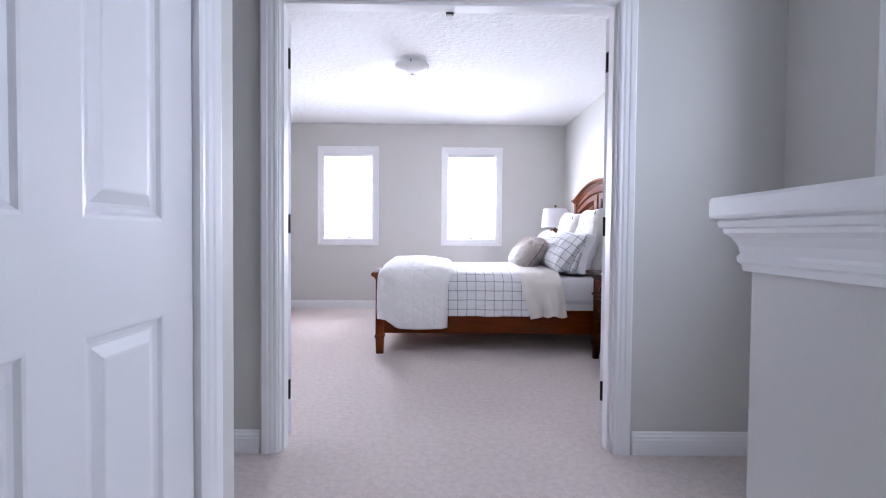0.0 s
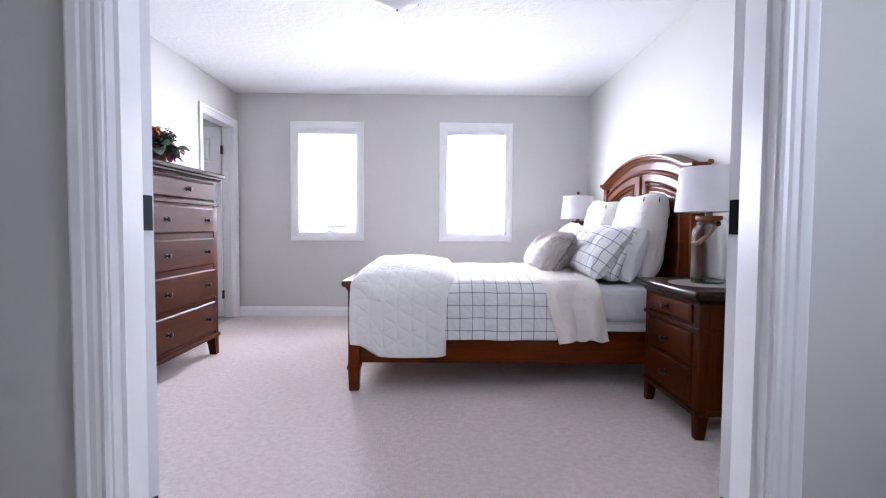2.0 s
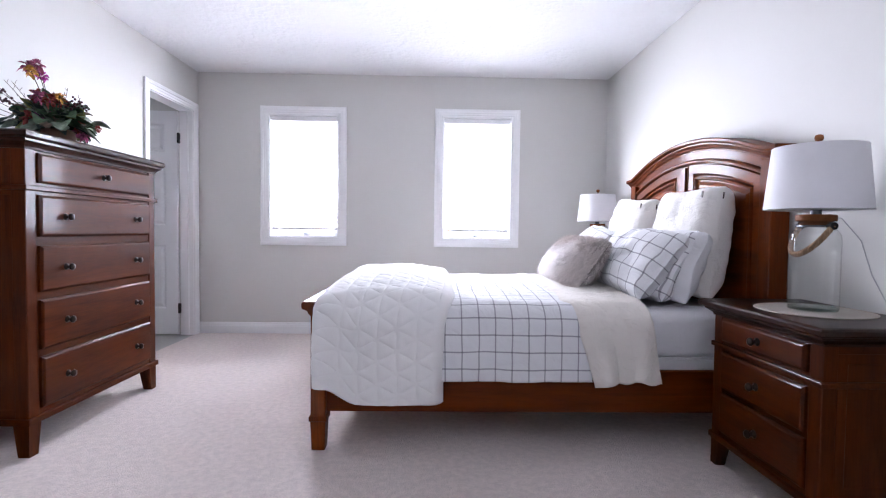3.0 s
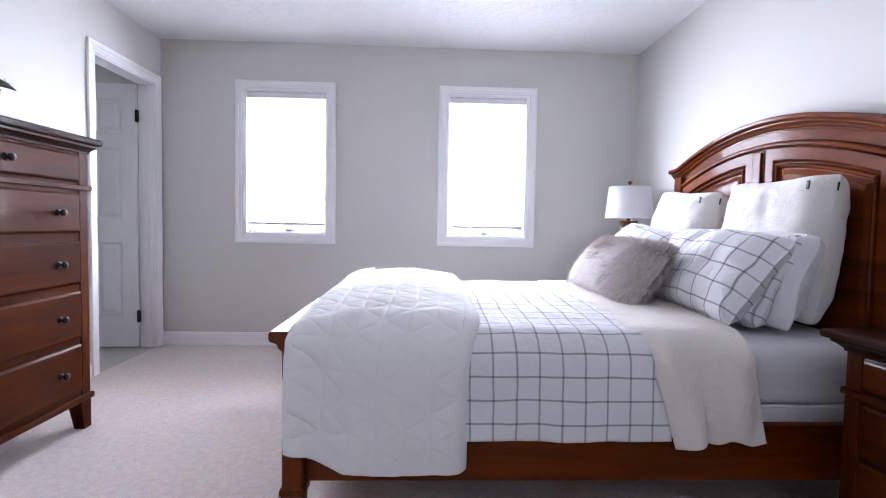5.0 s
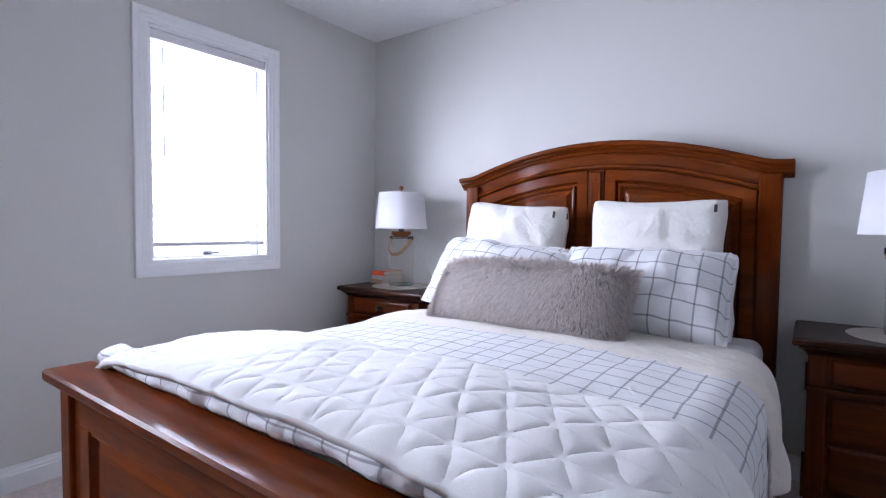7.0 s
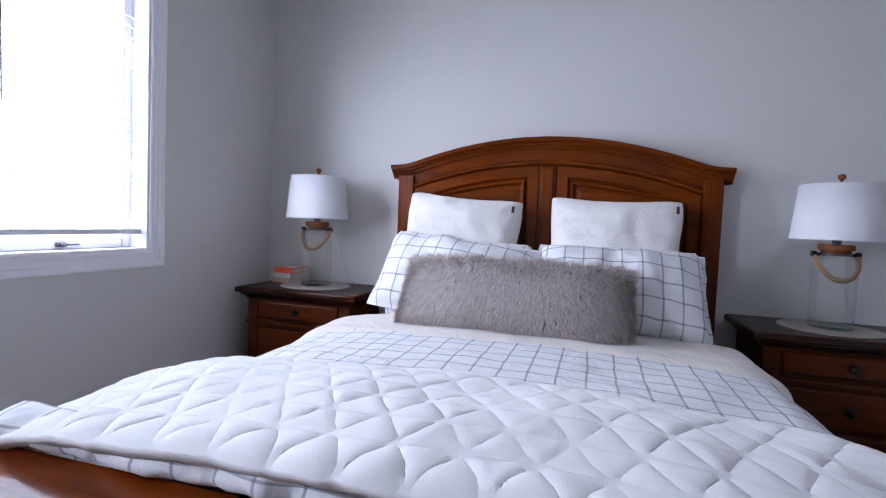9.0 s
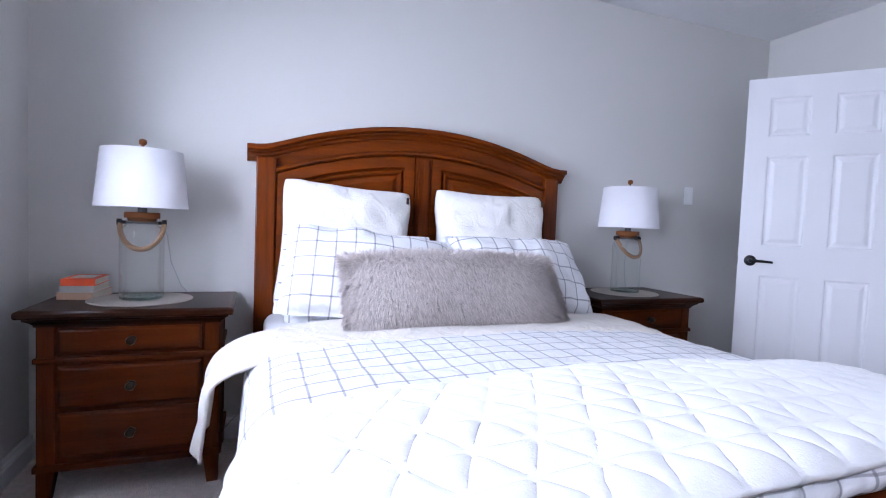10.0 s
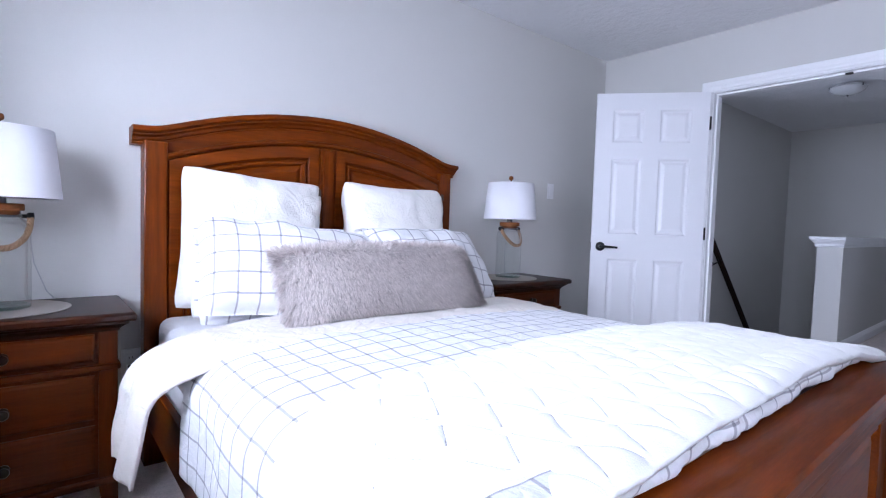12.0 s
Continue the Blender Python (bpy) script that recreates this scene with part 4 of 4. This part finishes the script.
def fur_pillow():
    w, h, t = 0.88, 0.325, 0.22
    p = cushion("fur_pillow", w, h, t, FURSKIN, "long grey faux-fur lumbar pillow", stand(0.785, 5.140, 0.660, 35, -1, 0), seed=9.0, ear=0.03)
    rng = np.random.RandomState(4)
    co, faces = [], []
    count, clumps = 72000, 4200
    cu = rng.uniform(-1, 1, (clumps, 2))
    cdir = rng.normal(0, 0.13, (clumps, 3))

    def skin(u, v, sg):
        k = max(0.0, 1 - abs(u) ** 2.6) ** 0.55 * max(0.0, 1 - abs(v) ** 2.6) ** 0.55
        x, z = u * w / 2 * 0.985, v * h / 2 * 0.985 + h / 2
        nrm = Vector((u * abs(u) ** 3 * 1.2, -sg * (0.25 + k), v * abs(v) ** 3 * 1.2)).normalized()
        return Vector((x, -sg * t / 2 * k, z)), nrm
    for i in range(count):
        u, v = rng.uniform(-1, 1, 2)
        sg = -1 if rng.rand() < 0.12 else 1
        if rng.rand() < 0.14:
            if rng.rand() < 0.4:
                u = math.copysign(1 - 0.03 * rng.rand(), u)
            else:
                v = math.copysign(1 - 0.05 * rng.rand(), v)
        a, nrm = skin(u, v, sg)
        c_id = int(np.argmin((cu[:, 0] - u) ** 2 * 22 + (cu[:, 1] - v) ** 2))
        ca, cn = skin(cu[c_id, 0], cu[c_id, 1], sg)
        comb = Vector((0.30 * fold_noise(a.x * 5, a.z * 5, 2) + 0.40 * u * abs(u) ** 3, 0, -0.80 + 1.1 * max(0, v) ** 3 + 0.3 * fold_noise(a.x * 6, a.z * 6, 15))) + Vector(cdir[c_id])
        length = 0.040 * (0.6 + 0.6 * rng.rand())
        d1 = (nrm * 0.70 + comb * 0.6 + Vector(rng.normal(0, 0.10, 3))).normalized()
        d2 = (nrm * 0.16 + comb + Vector(rng.normal(0, 0.12, 3))).normalized()
        a = a - nrm * 0.004
        b = a + d1 * length * 0.5
        c = b + d2 * length * 0.6
        goal = ca + (cn * 0.5 + comb * 0.7).normalized() * length * 1.05
        goal.z = c.z
        if (goal - c).length < 0.05:
            b, c = b.lerp(Vector((goal.x, b.y, b.z)), 0.15), c.lerp(goal, 0.32)
        b.z, c.z = max(b.z, 0.001), max(c.z, 0.002 * rng.rand())
        side = d1.cross(nrm)
        side = (side if side.length > 1e-4 else Vector((1, 0, 0))).normalized() * (0.0007 + 0.0005 * rng.rand())
        k0 = len(co)
        co += [a - side, a + side, b - side * 0.8, b + side * 0.8, c]
        faces += [(k0, k0 + 1, k0 + 3, k0 + 2), (k0 + 2, k0 + 3, k0 + 4)]
    me = bpy.data.meshes.new("fur")
    me.from_pydata([tuple(v) for v in co], [], faces)
    m = bpy.data.materials.new("faux_fur")
    m.use_nodes = True
    n, l = m.node_tree.nodes, m.node_tree.links
    b = n["Principled BSDF"]
    geo, ramp = n.new("ShaderNodeNewGeometry"), n.new("ShaderNodeValToRGB")
    ramp.color_ramp.elements[0].color, ramp.color_ramp.elements[1].color = (0.37, 0.315, 0.295, 1), (0.97, 0.89, 0.85, 1)
    l.new(geo.outputs["Random Per Island"], ramp.inputs["Fac"])
    l.new(ramp.outputs["Color"], b.inputs["Base Color"])
    b.inputs["Roughness"].default_value = 0.55
    tagged(link_mesh("fur", me, m, p, "silvery grey long pile"), kind="stuff")


fur_pillow()


# ---- case furniture ----
def knob(parent, m, r=0.0165):
    k = part("knob", lathe([(0, 0), (r * 0.95, 0), (r * 0.95, 0.003), (r * 0.45, 0.006), (r * 0.42, 0.016), (r * 0.8, 0.020), (r, 0.026), (r * 0.85, 0.032), (r * 0.4, 0.035), (0, 0.0355)], 18), BRONZE, parent, "round bronze knob", True)
    k.matrix_basis = m
    return k


def drawer(parent, u0, u1, z0, z1, front, knobs):
    """A drawer front that faces -y, with a raised edge, on the plane y = front."""
    d = part("drawer", raised(bmesh.new(), lambda u, v, w: (u, front - w, v), u0, u1, z0, lambda u: z1, [(0, -0.004), (0, 0.008), (0.006, 0.014), (0.011, 0.016), (0.016, 0.016)]), CASE_X, parent)
    for u in knobs:
        knob(d, pose(u, front - 0.016, (z0 + z1) / 2, 90, 0, 0))
    return d


def moulded_top(parent, w, front, back, z0, lips, name="top"):
    bm = bmesh.new()
    rings = []
    for o, z in lips:
        rings.append([bm.verts.new(q) for q in ((-w / 2 - o, front - o, z0 + z), (w / 2 + o, front - o, z0 + z), (w / 2 + o, back, z0 + z), (-w / 2 - o, back, z0 + z))])
    rings_to_faces(bm, rings, cap=True)
    bm.faces.new(rings[0])
    return part(name, bm, DARKTOP, parent)


def tapered_leg(parent, x, y, h, k, dx, dy):
    bm = bmesh.new()
    rings = []
    for z, f in ((0, 0.72), (h * 0.9, 1.0), (h, 1.0)):
        rings.append([bm.verts.new((x + dx * k * (1 - f) + a * k * f, y + dy * k * (1 - f) + b * k * f, z)) for a, b in ((-1, -1), (1, -1), (1, 1), (-1, 1))])
    rings_to_faces(bm, rings, cap=True)
    bm.faces.new(rings[0])
    return part("leg", bm, CASE_Z, parent)


def nightstand(m):
    """Three drawers; local x along its width, its front towards -y, its back at y = 0."""
    t = thing("nightstand", "cherry-stained nightstand with three drawers and bronze knobs", "nightstand", m, "nightstands beside the bed")
    W, D, H = 0.60, 0.405, 0.71
    f = -D
    for s in (-1, 1):
        for y in (f + 0.028, -0.03):
            tapered_leg(t, s * (W / 2 - 0.028), y, 0.125, 0.028, s, -1 if y < -0.1 else 1)
    part("carcass", box(boxed(-W / 2 + 0.009, W / 2 - 0.009, f + 0.012, -0.006, 0.115, 0.668), -W / 2 + 0.03, W / 2 - 0.03, f + 0.006, f + 0.02, 0.115, 0.668), CASE_X, t)
    for s in (-1, 1):
        part("corner_post", boxed(*(sorted((s * W / 2, s * (W / 2 - 0.056)))), f, f + 0.05, 0.115, 0.665, 0.004), CASE_Z, t)
        part("side_panel", raised(bmesh.new(), lambda u, v, w: (s * (W / 2 - 0.004 + w), u, v), f + 0.05, -0.03, 0.16, lambda u: 0.62, [(0, 0), (0.0, 0.003), (0.03, 0.003), (0.034, 0.0005), (0.04, 0.0)]), CASE_Z, t)
    part("base_rail", boxed(-W / 2 - 0.010, W / 2 + 0.010, f - 0.010, -0.004, 0.112, 0.138, 0.005), CASE_X, t)
    part("waist_rail", boxed(-W / 2 - 0.008, W / 2 + 0.008, f - 0.010, -0.004, 0.512, 0.532, 0.004), CASE_X, t)
    moulded_top(t, W, f, 0.0, 0.645, [(0.0, 0.0), (0.004, 0.0), (0.006, 0.008), (0.014, 0.016), (0.022, 0.022), (0.030, 0.026), (0.030, 0.032), (0.046, 0.036), (0.05, 0.042), (0.05, 0.056), (0.046, 0.062), (0.038, 0.065)])
    e = W / 2 - 0.066
    for z0, z1 in ((0.545, 0.638), (0.345, 0.498), (0.160, 0.325)):
        drawer(t, -e, e, z0, z1, f + 0.004, (0.0,))
    return t


ns = nightstand(pose(RIGHTX - 0.012, 3.86, 0, 0, 0, -90))
copy_thing(ns, pose(RIGHTX - 0.012, 6.305, 0, 0, 0, -90))


def chest():
    t = thing("chest_of_drawers", "tall cherry-stained chest of five drawers with bronze knobs", "dresser", pose(LEFTX + 0.02, 4.65, 0, 0, 0, 90))
    W, D, H = 0.97, 0.475, 1.39
    f = -D
    for s in (-1, 1):
        for y in (f + 0.034, -0.036):
            tapered_leg(t, s * (W / 2 - 0.034), y, 0.155, 0.034, s, -1 if y < -0.1 else 1)
    part("carcass", box(boxed(-W / 2 + 0.004, W / 2 - 0.004, f + 0.012, -0.006, 0.145, 1.345), -W / 2 + 0.03, W / 2 - 0.03, f + 0.006, f + 0.02, 0.145, 1.345), CASE_X, t)
    for s in (-1, 1):
        part("corner_post", boxed(*(sorted((s * W / 2, s * (W / 2 - 0.060)))), f, f + 0.06, 0.145, 1.342, 0.005), CASE_Z, t)
        part("corner_post", boxed(*(sorted((s * W / 2, s * (W / 2 - 0.060)))), -0.064, -0.004, 0.145, 1.342, 0.005), CASE_Z, t)
        part("side_panel", boxed(*(sorted((s * (W / 2 - 0.003), s * (W / 2 - 0.012)))), f + 0.058, -0.062, 0.15, 1.335), CASE_Z, t)
        part("side_rail", boxed(*(sorted((s * (W / 2 - 0.001), s * (W / 2 - 0.02)))), f + 0.058, -0.062, 1.12, 1.17, 0.003), CASE_Y, t)
        part("side_rail", boxed(*(sorted((s * (W / 2 - 0.002), s * (W / 2 - 0.02)))), f + 0.058, -0.062, 0.145, 0.21, 0.003), CASE_Y, t)
    part("base_rail", boxed(-W / 2 - 0.012, W / 2 + 0.012, f - 0.012, -0.004, 0.140, 0.168, 0.005), CASE_X, t)
    part("waist_rail", boxed(-W / 2 - 0.012, W / 2 + 0.012, f - 0.014, -0.004, 1.142, 1.164, 0.004), CASE_X, t)
    moulded_top(t, W, f, 0.0, 1.315, [(0.0, 0.0), (0.004, 0.0), (0.006, 0.010), (0.014, 0.020), (0.022, 0.026), (0.030, 0.030), (0.030, 0.040), (0.040, 0.044), (0.044, 0.050), (0.044, 0.066), (0.040, 0.072), (0.034, 0.075)])
    e = W / 2 - 0.070
    for i, (z0, z1) in enumerate(((1.178, 1.305), (0.945, 1.125), (0.705, 0.905), (0.452, 0.668), (0.195, 0.418))):
        drawer(t, -e, e, z0, z1, f + 0.004, (0.0,) if i == 0 else (-0.27, 0.27))
    return t


chest()


# ---- lamps on the nightstands ----
def table_lamp(m, cord):
    t = thing("table_lamp", "clear glass jar lamp with a rope handle and white drum shade", "table lamp", m, "lamps on the nightstands")
    part("jar", lathe([(0, 0.0), (0.074, 0.0), (0.079, 0.006), (0.080, 0.02), (0.080, 0.258), (0.078, 0.278), (0.068, 0.295), (0.055, 0.305), (0.054, 0.328), (0.052, 0.328), (0.052, 0.305)], 48), GLASS, t, "clear glass jar", True)
    part("jar_foot", lathe([(0.060, 0.003), (0.077, 0.003), (0.0785, 0.008), (0.077, 0.013), (0.062, 0.011)], 48), thin_glass("thick_glass", (0.62, 0.74, 0.71)), t, "thick greenish glass foot", True)
    part("lid", lathe([(0, 0.315), (0.0495, 0.315), (0.0495, 0.329), (0.062, 0.329), (0.064, 0.333), (0.064, 0.349), (0.061, 0.353), (0, 0.353)], 40), LAMPWOOD, t, "round wooden lid")
    part("neck_ring", lathe([(0.0550, 0.308), (0.0570, 0.308), (0.0575, 0.311), (0.0570, 0.314), (0.0550, 0.314)], 32), STEEL, t)
    part("stem", lathe([(0, 0.353), (0.017, 0.353), (0.017, 0.380), (0.013, 0.385), (0.012, 0.43), (0, 0.43)], 20), STEEL, t, "dark metal stem")
    for s in (-1, 1):
        part("handle_bolt", tube([(s * 0.055, 0, 0.311), (s * 0.068, 0, 0.311), (s * 0.072, 0, 0.311), (s * 0.088, 0, 0.311)], lambda q: 0.007 if q < 0.5 else 0.0135, 12), BLACK, t)
    bm = bmesh.new()
    turns, k = 9, 150
    for ph in (0, 2.094, 4.189):
        pts = []
        for i in range(k + 1):
            q = i / k
            th = math.pi * q
            c = Vector((-0.078 * math.cos(th), -0.072 * math.sin(th), 0.311 - 0.105 * math.sin(th)))
            rad = Vector((-math.cos(th), 0, -math.sin(th)))
            oth = Vector((0, -0.9, 0.43))
            a = ph + turns * 2 * math.pi * q
            pts.append(c + (rad * math.cos(a) + oth * math.sin(a)) * 0.0060)
        tube(pts, 0.0049, 6, bm)
    part("rope_handle", bm, ROPE, t, "twisted jute rope", True)
    part("shade", lathe([(0.168, 0.372), (0.146, 0.602), (0.143, 0.602), (0.165, 0.372), (0.168, 0.372)], 64), SHADE, t, "white linen drum shade", True)
    bm = bmesh.new()
    for a in range(3):
        q = a * 2.094
        tube([(0, 0, 0.595), (0.140 * math.cos(q), 0.140 * math.sin(q), 0.595)], 0.0018, 5, bm)
    tube([(0, 0, 0.43), (0, 0, 0.625)], 0.004, 8, bm)
    part("spider", bm, STEEL, t)
    part("bulb", lathe([(0, 0.43), (0.014, 0.432), (0.016, 0.45), (0.03, 0.49), (0.028, 0.515), (0.012, 0.535), (0, 0.537)], 20), OPAL, t, smooth=True)
    part("finial", lathe([(0, 0.618), (0.005, 0.618), (0.006, 0.624), (0.013, 0.628), (0.015, 0.637), (0.012, 0.646), (0, 0.650)], 18), LAMPWOOD, t, "round wooden finial", True)
    part("cord", tube(cord, 0.0022, 6), CORD, t)
    return t


def round_mat(x, y):
    return tagged(part("place_mat", lathe([(0, 0), (0.188, 0), (0.190, 0.002), (0.188, 0.004), (0, 0.004)], 56, (x, y, 0.7105)), MATTING), "round taupe woven mat on a nightstand", "mat", "mats under the lamps")


for y, tilt in ((3.86, 0), (6.313, 6)):
    round_mat(1.435, y)
    table_lamp(pose(1.433, y, 0.715, 0, 0, -90 + tilt), [(0.01, 0.01, 0.345), (0.05, 0.055, 0.34), (0.085, 0.10, 0.26), (0.10, 0.13, 0.14), (0.14, 0.16, 0.03), (0.16, 0.175, 0.004), (0.165, 0.19, -0.006)])


def book(z, w, d, h, m_turn, cover, label):
    b = thing("book", label, "book", pose(1.54, 6.535, z, 0, 0, m_turn), "books on the nightstand")
    part("pages", boxed(-w / 2 + 0.003, w / 2 - 0.003, -d / 2 + 0.003, d / 2 - 0.002, 0.0025, h - 0.0025), mat("book_pages", (0.66, 0.60, 0.50), 0.9, 0.08, 400, 20), b)
    c = mat("book_cover", cover, 0.5, 0.06)
    part("cover", box(box(boxed(-w / 2, w / 2, -d / 2, d / 2, 0, 0.0022), -w / 2, w / 2, -d / 2, d / 2, h - 0.0022, h), -w / 2, w / 2, d / 2 - 0.002, d / 2, 0.0022, h - 0.0022), c, b)
    return b


book(0.7105, 0.126, 0.19, 0.028, 82, (0.62, 0.40, 0.27), "tan paperback lying under two books")
book(0.739, 0.115, 0.185, 0.026, 86, (0.70, 0.68, 0.66), "pale paperback book in a stack")
b = book(0.7655, 0.118, 0.18, 0.028, 88, (0.80, 0.09, 0.02), "orange-red paperback on a stack of books")
part("cover_label", boxed(-0.04, 0.04, -0.055, 0.045, 0.0283, 0.0287), mat("book_label", (0.75, 0.72, 0.68), 0.6), b)


# ---- flowers on the chest ----
def flowers():
    a = thing("flower_arrangement", "dried autumn flowers and leaves in a low pot", "flowers", pose(-1.855, 4.575, 1.3905))
    rng = random.Random(7)
    part("pot", lathe([(0, 0), (0.055, 0), (0.07, 0.02), (0.075, 0.05), (0.068, 0.075), (0.06, 0.075), (0.06, 0.06), (0, 0.06)], 24), mat("clay_pot", (0.20, 0.10, 0.06), 0.8, 0.2, 40), a, smooth=True)

    def leaf(bm, p, d, size, wide):
        d = d.normalized()
        s = d.cross(Vector((0, 0, 1)))
        s = (s if s.length > 0.05 else Vector((1, 0, 0))).normalized()
        s = (s + Vector((0, 0, rng.uniform(-0.7, 0.7)))).normalized()
        up = s.cross(d)
        prev = None
        for i in range(5):
            t = i / 4
            c = p + d * size * t - Vector((0, 0, 1)) * size * 0.35 * t * t
            k = wide * size * math.sin(math.pi * min(0.97, 0.08 + t * 0.92)) ** 0.8
            row = [bm.verts.new(c - s * k + up * k * 0.35), bm.verts.new(c), bm.verts.new(c + s * k + up * k * 0.35)]
            if prev:
                bm.faces.new((prev[0], prev[1], row[1], row[0]))
                bm.faces.new((prev[1], prev[2], row[2], row[1]))
            prev = row

    right, away = Vector((0.81, 0.59, 0)), Vector((-0.59, 0.81, 0))

    def spread(lo, hi):
        th, e = rng.uniform(0, 6.283), rng.uniform(lo, hi)
        return right * math.cos(th) * math.cos(e) + away * math.sin(th) * math.cos(e) * 0.8 + Vector((0, 0, math.sin(e)))
    tones = (("leaf_green", (0.06, 0.11, 0.055)), ("leaf_dark", (0.018, 0.042, 0.036)), ("leaf_sage", (0.20, 0.25, 0.19)), ("leaf_olive", (0.24, 0.25, 0.09)), ("leaf_brown", (0.20, 0.13, 0.10)))
    for k, (name, c) in enumerate(tones):
        bm = bmesh.new()
        for i in range((80, 60, 84, 34, 22)[k]):
            d = spread(0.05, 1.3)
            p = Vector((0, 0, 0.075)) + d * rng.uniform(0.03, 0.15) - right * (0.05 if k == 1 else 0.01)
            leaf(bm, p, d + Vector((rng.uniform(-.6, .6), rng.uniform(-.6, .6), rng.uniform(-.5, .3))), rng.uniform(0.055, 0.105), rng.uniform(0.30, 0.50))
        tagged(part("foliage", bm, mat(name, c, 0.6, 0.4, 60, 20, spread=0.2), a, smooth=True), kind="stuff")
    petal = [mat("petal_" + nm, c, 0.7, 0.45, 90, 30, spread=0.2) for nm, c in (("pink", (0.42, 0.10, 0.20)), ("wine", (0.13, 0.012, 0.03)), ("magenta", (0.50, 0.05, 0.36)), ("rust", (0.34, 0.06, 0.05)), ("yellow", (0.62, 0.30, 0.06)))]
    stem = mat("dry_stem", (0.10, 0.07, 0.05), 0.8)
    heads = ((-0.12, 0.33, 0.034, 0), (-0.09, 0.34, 0.030, 0), (-0.11, 0.305, 0.028, 4), (-0.07, 0.31, 0.026, 2), (-0.09, 0.22, 0.032, 3), (-0.085, 0.20, 0.03, 0), (-0.06, 0.17, 0.034, 2), (-0.075, 0.13, 0.034, 2), (-0.03, 0.19, 0.03, 3), (0.02, 0.19, 0.028, 3), (0.01, 0.205, 0.022, 4), (0.11, 0.06, 0.034, 0), (0.09, 0.09, 0.030, 3), (0.19, 0.085, 0.016, 3), (-0.31, 0.14, 0.026, 3), (-0.32, 0.11, 0.024, 0), (-0.13, 0.10, 0.03, 3), (0.06, 0.13, 0.026, 4))
    for h, z, r, k in heads:
        bm = bmesh.new()
        c = right * (h * 0.85) + away * rng.uniform(-0.13, -0.02) + Vector((0, 0, z + 0.012))
        for i in range(44):
            d = Vector((rng.gauss(0, 1), rng.gauss(0, 1), rng.gauss(0.35, 1))).normalized()
            leaf(bm, c + d * r * rng.uniform(0.15, 0.75), d + Vector((rng.uniform(-.5, .5), rng.uniform(-.5, .5), rng.uniform(-.3, .5))), r * rng.uniform(0.5, 0.85), 0.46)
        part("flower", bm, petal[k], a)
        part("stem", tube([(0, 0, 0.05), tuple(c * 0.55 + Vector((0, 0, 0.03))), tuple(c)], 0.0016, 5), stem, a)
    berry = mat("dark_berry", (0.055, 0.008, 0.014), 0.35, 0.3)
    for h, z in ((0.09, 0.20), (0.125, 0.185), (0.06, 0.185), (-0.25, 0.205), (-0.22, 0.18), (-0.28, 0.17)):
        c = right * (h * 0.85) + away * rng.uniform(-0.10, 0.0) + Vector((0, 0, z + 0.01))
        bm = bmesh.new()
        for i in range(14):
            o = c + Vector((rng.gauss(0, 0.013), rng.gauss(0, 0.013), rng.gauss(0, 0.010)))
            lathe([(0, -0.006), (0.0045, -0.004), (0.006, 0), (0.0045, 0.004), (0, 0.006)], 8, o, bm)
        part("berry_cluster", bm, berry, a, smooth=True)
        part("stem", tube([(0, 0, 0.05), tuple(c * 0.6 + Vector((0, 0, 0.03))), tuple(c)], 0.0014, 5), stem, a)
    for h, z in ((-0.24, 0.27), (-0.20, 0.29), (-0.17, 0.28), (0.04, 0.29), (0.09, 0.25), (0.20, 0.14)):
        q = right * h + away * rng.uniform(-0.05, 0.02) + Vector((0, 0, z))
        bm = tube([(0, 0, 0.06), tuple(q * 0.5 + Vector((0, 0, 0.02))), tuple(q)], 0.0012, 5)
        for j in range(3):
            o = q * (0.75 + 0.1 * j)
            tube([tuple(o), tuple(o + Vector((rng.uniform(-.02, .02), rng.uniform(-.02, .02), 0.022)))], 0.0009, 4, bm)
        part("twig", bm, stem, a)
    return a


flowers()
